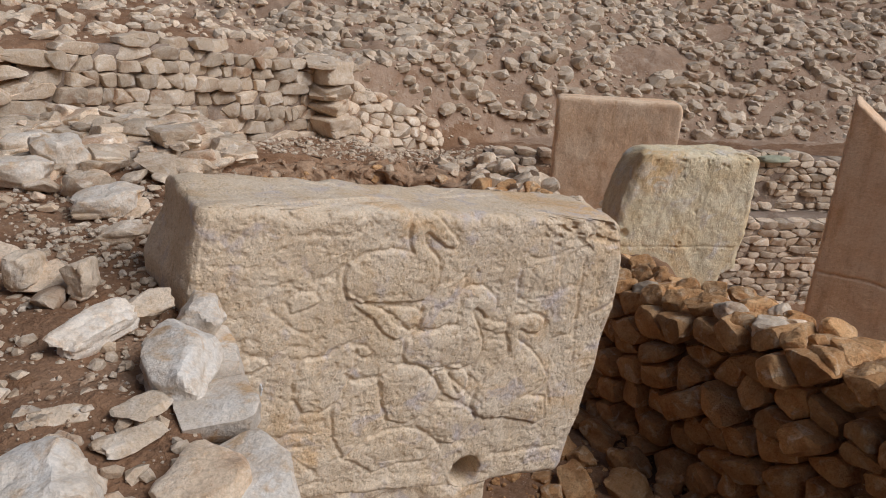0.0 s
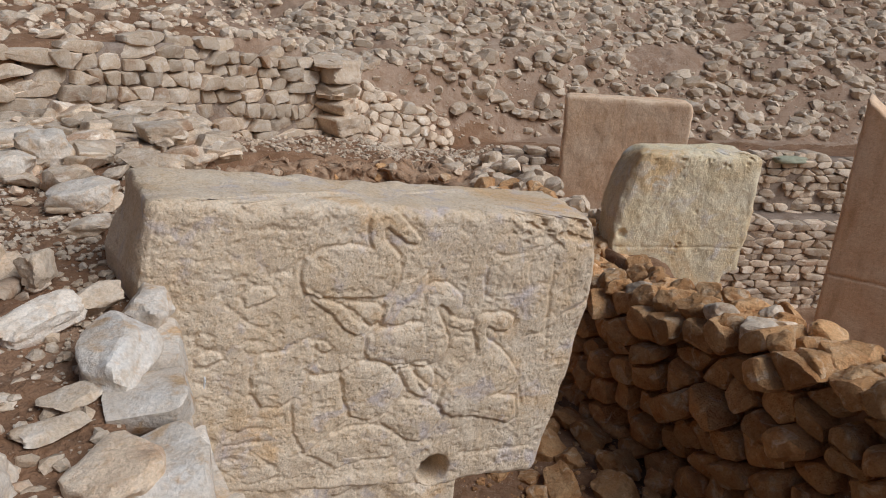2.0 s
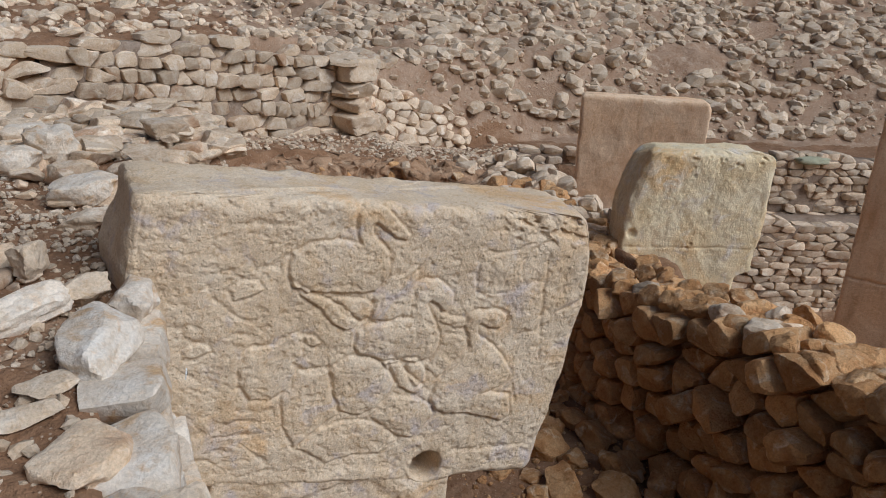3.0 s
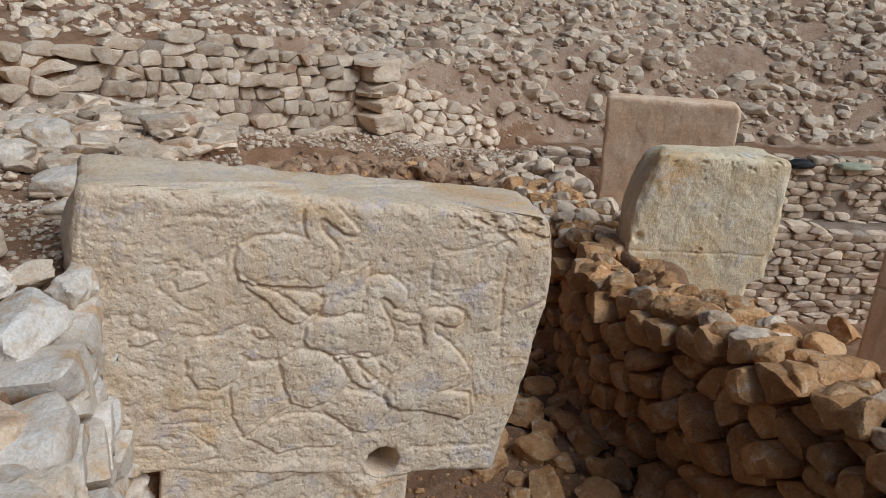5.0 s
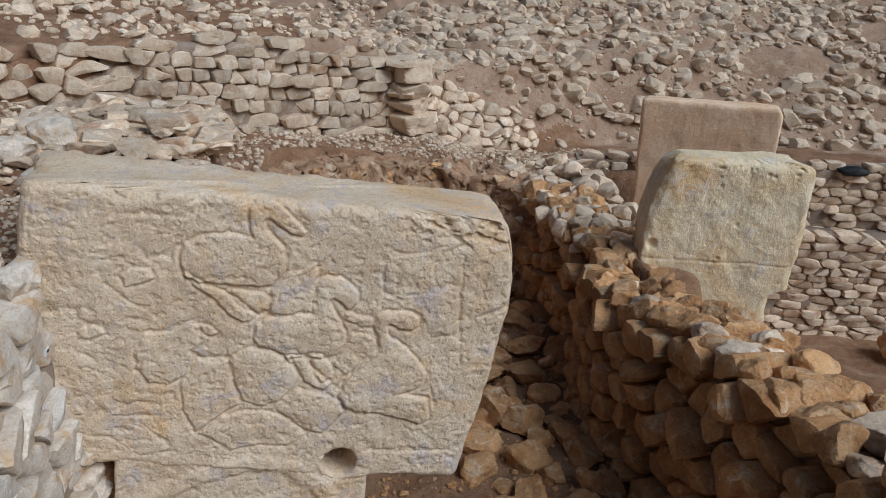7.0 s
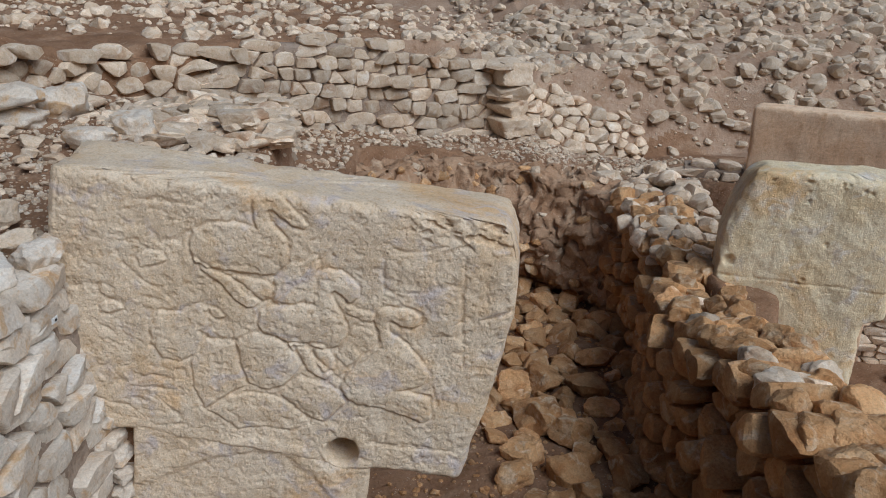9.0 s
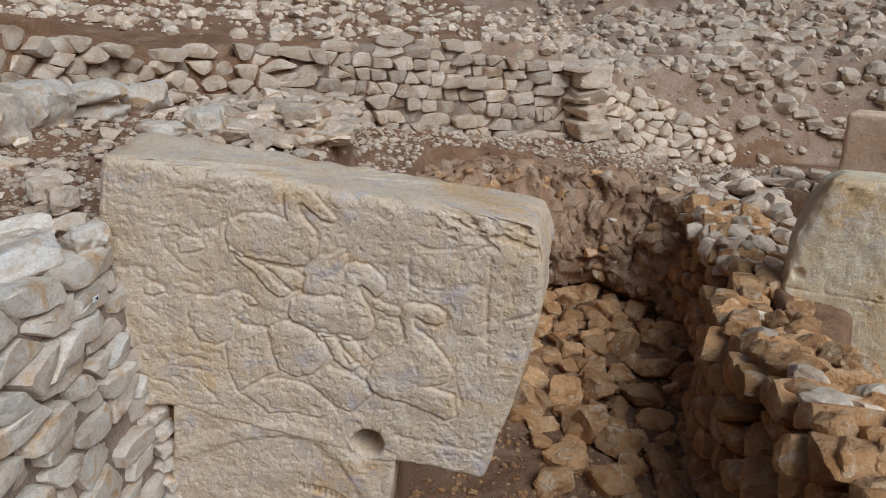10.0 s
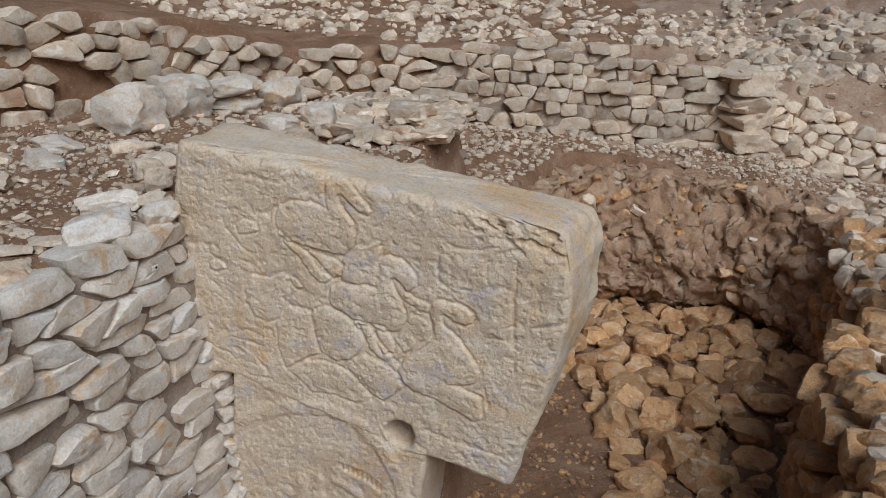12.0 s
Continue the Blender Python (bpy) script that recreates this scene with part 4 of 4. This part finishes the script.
# a course of slabs laid in the slope
for k in range(13):
    x = 4.2 + 0.145 * k + rng.normal(0, 0.02)
    s = rng.uniform(0.16, 0.26)
    y = 7.02 - 0.03 * k
    loose(x, y, (s, 0.22, s * 0.55), BOXY_SLABS, rng, "pale slab in a stone course bedded in the slope", "stone course in the slope", 0, (rng.normal(0, 0.1), rng.normal(0, 0.1), rng.normal(0, 0.3)),
          float(surface(np.array([x]), np.array([y]))[0]) + 0.02)
# paler boulders beside the carved pillar's foot
for x, y, a, b, c in [(1.66, 1.66, 0.38, 0.24, 0.2), (1.72, 1.92, 0.34, 0.22, 0.18), (1.93, 1.70, 0.24, 0.26, 0.24), (2.05, 1.32, 0.26, 0.22, 0.24)]:
    loose(x, y, (a, b, c), BIG_BROWN, rng, "dusty brown boulder on the pit floor", "stones on the pit floor", 0.12)


def heaps():
    """Two heaps, each stone a part of its heap."""
    r = np.random.RandomState(21)
    heap = tagged(new("stone_heap"), "heap of flat pale slabs behind the carved pillar", "stone heap")
    for k in range(240):
        x, y = r.uniform(-0.62, 0.55), r.uniform(1.55, 3.3)
        if inside(TERRACE, np.array([x]), np.array([y]))[0] < -0.03:
            continue
        s = r.uniform(0.08, 0.19)
        layer = r.rand() * sstep(0.75, 0.1, abs(x - 0.1)) * sstep(1.0, 0.3, abs(y - 2.3))
        put_stone("stone", (BIG_RUBBLE, NEAR_RUBBLE, BOXY_SLABS)[k % 3], r, (x, y, 1.69 + 0.11 * layer), (s * r.uniform(1.0, 1.6), s, s * r.uniform(0.4, 0.6)), (*r.normal(0, 0.14, 2), r.uniform(0, 6.3)), heap)
    heap = tagged(new("stone_heap"), "heap of pale rubble stones beside the yellowish pillar", "stone heap")
    for k in range(150):
        x, y = r.uniform(3.0, 3.85), r.uniform(2.3, 4.4)
        s = r.uniform(0.08, 0.20)
        put_stone("stone", NEAR_RUBBLE, r, (x, y, 0.62 + 0.22 * r.rand()), (s * 1.2, s, s * 0.75), (*r.normal(0, 0.25, 2), r.uniform(0, 6.3)), heap)


heaps()


def scatter(name, label, count, box, test, sizes, mat, seed, level=1, parent=None, sink=0.2, grade=2.5):
    r = np.random.RandomState(seed)
    x, y = r.uniform(box[0], box[1], count * 3), r.uniform(box[2], box[3], count * 3)
    ok = test(x, y)
    x, y = x[ok][:count], y[ok][:count]
    z = surface(x, y)
    rows = []
    for a, b, c in zip(x, y, z):
        s = sizes[0] + (sizes[1] - sizes[0]) * r.rand() ** grade
        rows.append(((a, b, c + s * (0.3 - sink)), (s * r.uniform(0.9, 1.4), s, s * r.uniform(0.55, 0.9)), (*r.uniform(-0.35, 0.35, 2), r.uniform(0, 6.3))))
    return tagged(stone_cloud(name, mat, rows, level, parent, seed), label, "stones", kind="stuff")


def hill_side(x, y):
    d, side, _ = line_distance(HILL, x, y)
    return d * side


scatter("slope_rubble", "countless limestone lumps bedded in the earthen slope", 9500, (2.2, 16, 1.5, 12), lambda x, y: (hill_side(x, y) > 0.02) & ((hill_side(x, y) < 1.0) | (fbm(np.c_[x, y, 0 * x], 1.1, 2, 12) > -0.55)), (0.03, 0.30), RUBBLE, 31, 2, sink=0.32, grade=3.2)
scatter("slope_rubble", "scattered limestone lumps on the upper terrace", 2000, (-5, 3.2, 4.5, 10), lambda x, y: (hill_side(x, y) > 0.25), (0.04, 0.2), RUBBLE, 32, 2)
scatter("gravel", "fine stone chips on the trodden earth", 9000, (-2.2, 0.5, -1.6, 3.4), lambda x, y: (inside(TERRACE, x, y) > 0.02) & (hill_side(x, y) < 0), (0.006, 0.04), RUBBLE, 33, 1)
scatter("gravel", "fine stone chips on the ledge below the wall", 4500, (-1, 5, 2.6, 6.2), lambda x, y: (inside(TERRACE, x, y) < 0) & (hill_side(x, y) < -0.02) & (inside(PIT, x, y) < -0.05) & (inside(COURT, x, y) < -0.1), (0.008, 0.07), RUBBLE, 34, 1)
scatter("gravel", "fine stone chips on the pit floor", 2500, (0.9, 2.9, -0.2, 4.0), lambda x, y: inside(PIT, x, y) > 0.1, (0.008, 0.045), BROWN, 35, 1)


# ---- small things ----
def survey_tag(x, y, z, turn):
    """A small white plate with a black dot, pinned to the wall."""
    tag = tagged(new("survey_tag"), "small white survey plate with a black dot on the wall", "marker", "survey plates on the wall")
    tag.matrix_basis = pose(x, y, z, *turn)
    bm = bmesh.new()
    bmesh.ops.create_cube(bm, size=1)
    bmesh.ops.scale(bm, verts=bm.verts, vec=(0.004, 0.030, 0.022))
    bmesh.ops.bevel(bm, geom=bm.edges[:], offset=0.0012, segments=2, affect="EDGES")
    me = bpy.data.meshes.new("plate")
    bm.to_mesh(me)
    bm.free()
    me.materials.append(WHITE)
    new("plate", me).parent = tag
    bm = bmesh.new()
    bmesh.ops.create_cone(bm, cap_ends=True, segments=16, radius1=0.005, radius2=0.005, depth=0.002, matrix=pose(0.003, 0.004, 0, 0, 90, 0))
    me = bpy.data.meshes.new("dot")
    bm.to_mesh(me)
    bm.free()
    me.materials.append(BLACK)
    new("dot", me).parent = tag


def plain(name, colour, rough):
    m = material(name, [colour, tuple(c * 0.9 for c in colour)], 20, rough, 0.1, 200, 0.0)
    return m


WHITE, BLACK, GREEN = plain("white plastic", (0.82, 0.82, 0.80), 0.5), plain("black print", (0.02, 0.02, 0.02), 0.6), plain("faded green sacking", (0.40, 0.40, 0.28), 0.9)
survey_tag(0.070, -0.300, 1.560, (0, 10, -8))
survey_tag(0.075, -0.310, 0.520, (0, 5, 6))


def sack(x, y, z, size, mat, label):
    v, f = ICO[4]
    v = v / (np.abs(v) ** 2.6).sum(1, keepdims=True) ** (1 / 2.6)
    v = v * (1 + 0.16 * fbm(v + x, 0.6, 3)[:, None]) * size
    v[:, 2] = np.maximum(v[:, 2], -size[2] * 0.55)
    v[:, 2] += 0.03 * np.sin(v[:, 0] * 14) * size[2]
    ob = link_mesh("sack", v, f, mat)
    ob.matrix_basis = pose(x, y, z + size[2] * 0.55, 0, 0, -20)
    tagged(ob, label, "sack")


sack(7.95, 4.02, 0.52, np.array([0.22, 0.10, 0.055]), GREEN, "slack pale green sack lying on the upper wall")
sack(7.35, 4.25, 0.52, np.array([0.16, 0.10, 0.06]), BLACK, "small dark sack lying beside the green one")


def cable(points, r, mat, label):
    cu = bpy.data.curves.new("cable", "CURVE")
    cu.dimensions, cu.bevel_depth, cu.bevel_resolution = "3D", r, 3
    sp = cu.splines.new("NURBS")
    sp.points.add(len(points) - 1)
    for q, p in zip(sp.points, points):
        q.co = (*p, 1)
    sp.use_endpoint_u = True
    cu.materials.append(mat)
    ob = new("cable", cu)
    me = bpy.data.meshes.new_from_object(ob.evaluated_get(bpy.context.evaluated_depsgraph_get()))
    bpy.data.objects.remove(ob)
    return tagged(new("cable", me), label, "cable")


cable([(-0.34, 2.55, 1.62), (-0.32, 2.58, 1.68), (-0.28, 2.62, 1.72), (-0.25, 2.66, 1.73)], 0.004, WHITE, "short end of white cable sticking out of the earth")
# fallen block and fillers on the court floor
for x, y, a, b, c in [(7.25, 3.05, 0.5, 0.35, 0.3), (6.3, 3.6, 0.4, 0.3, 0.14), (7.9, 2.8, 0.4, 0.3, 0.2)]:
    loose(x, y, (a, b, c), BIG_BROWN, rng, "broken tan limestone block on the court floor", "blocks in the court", 0.05)
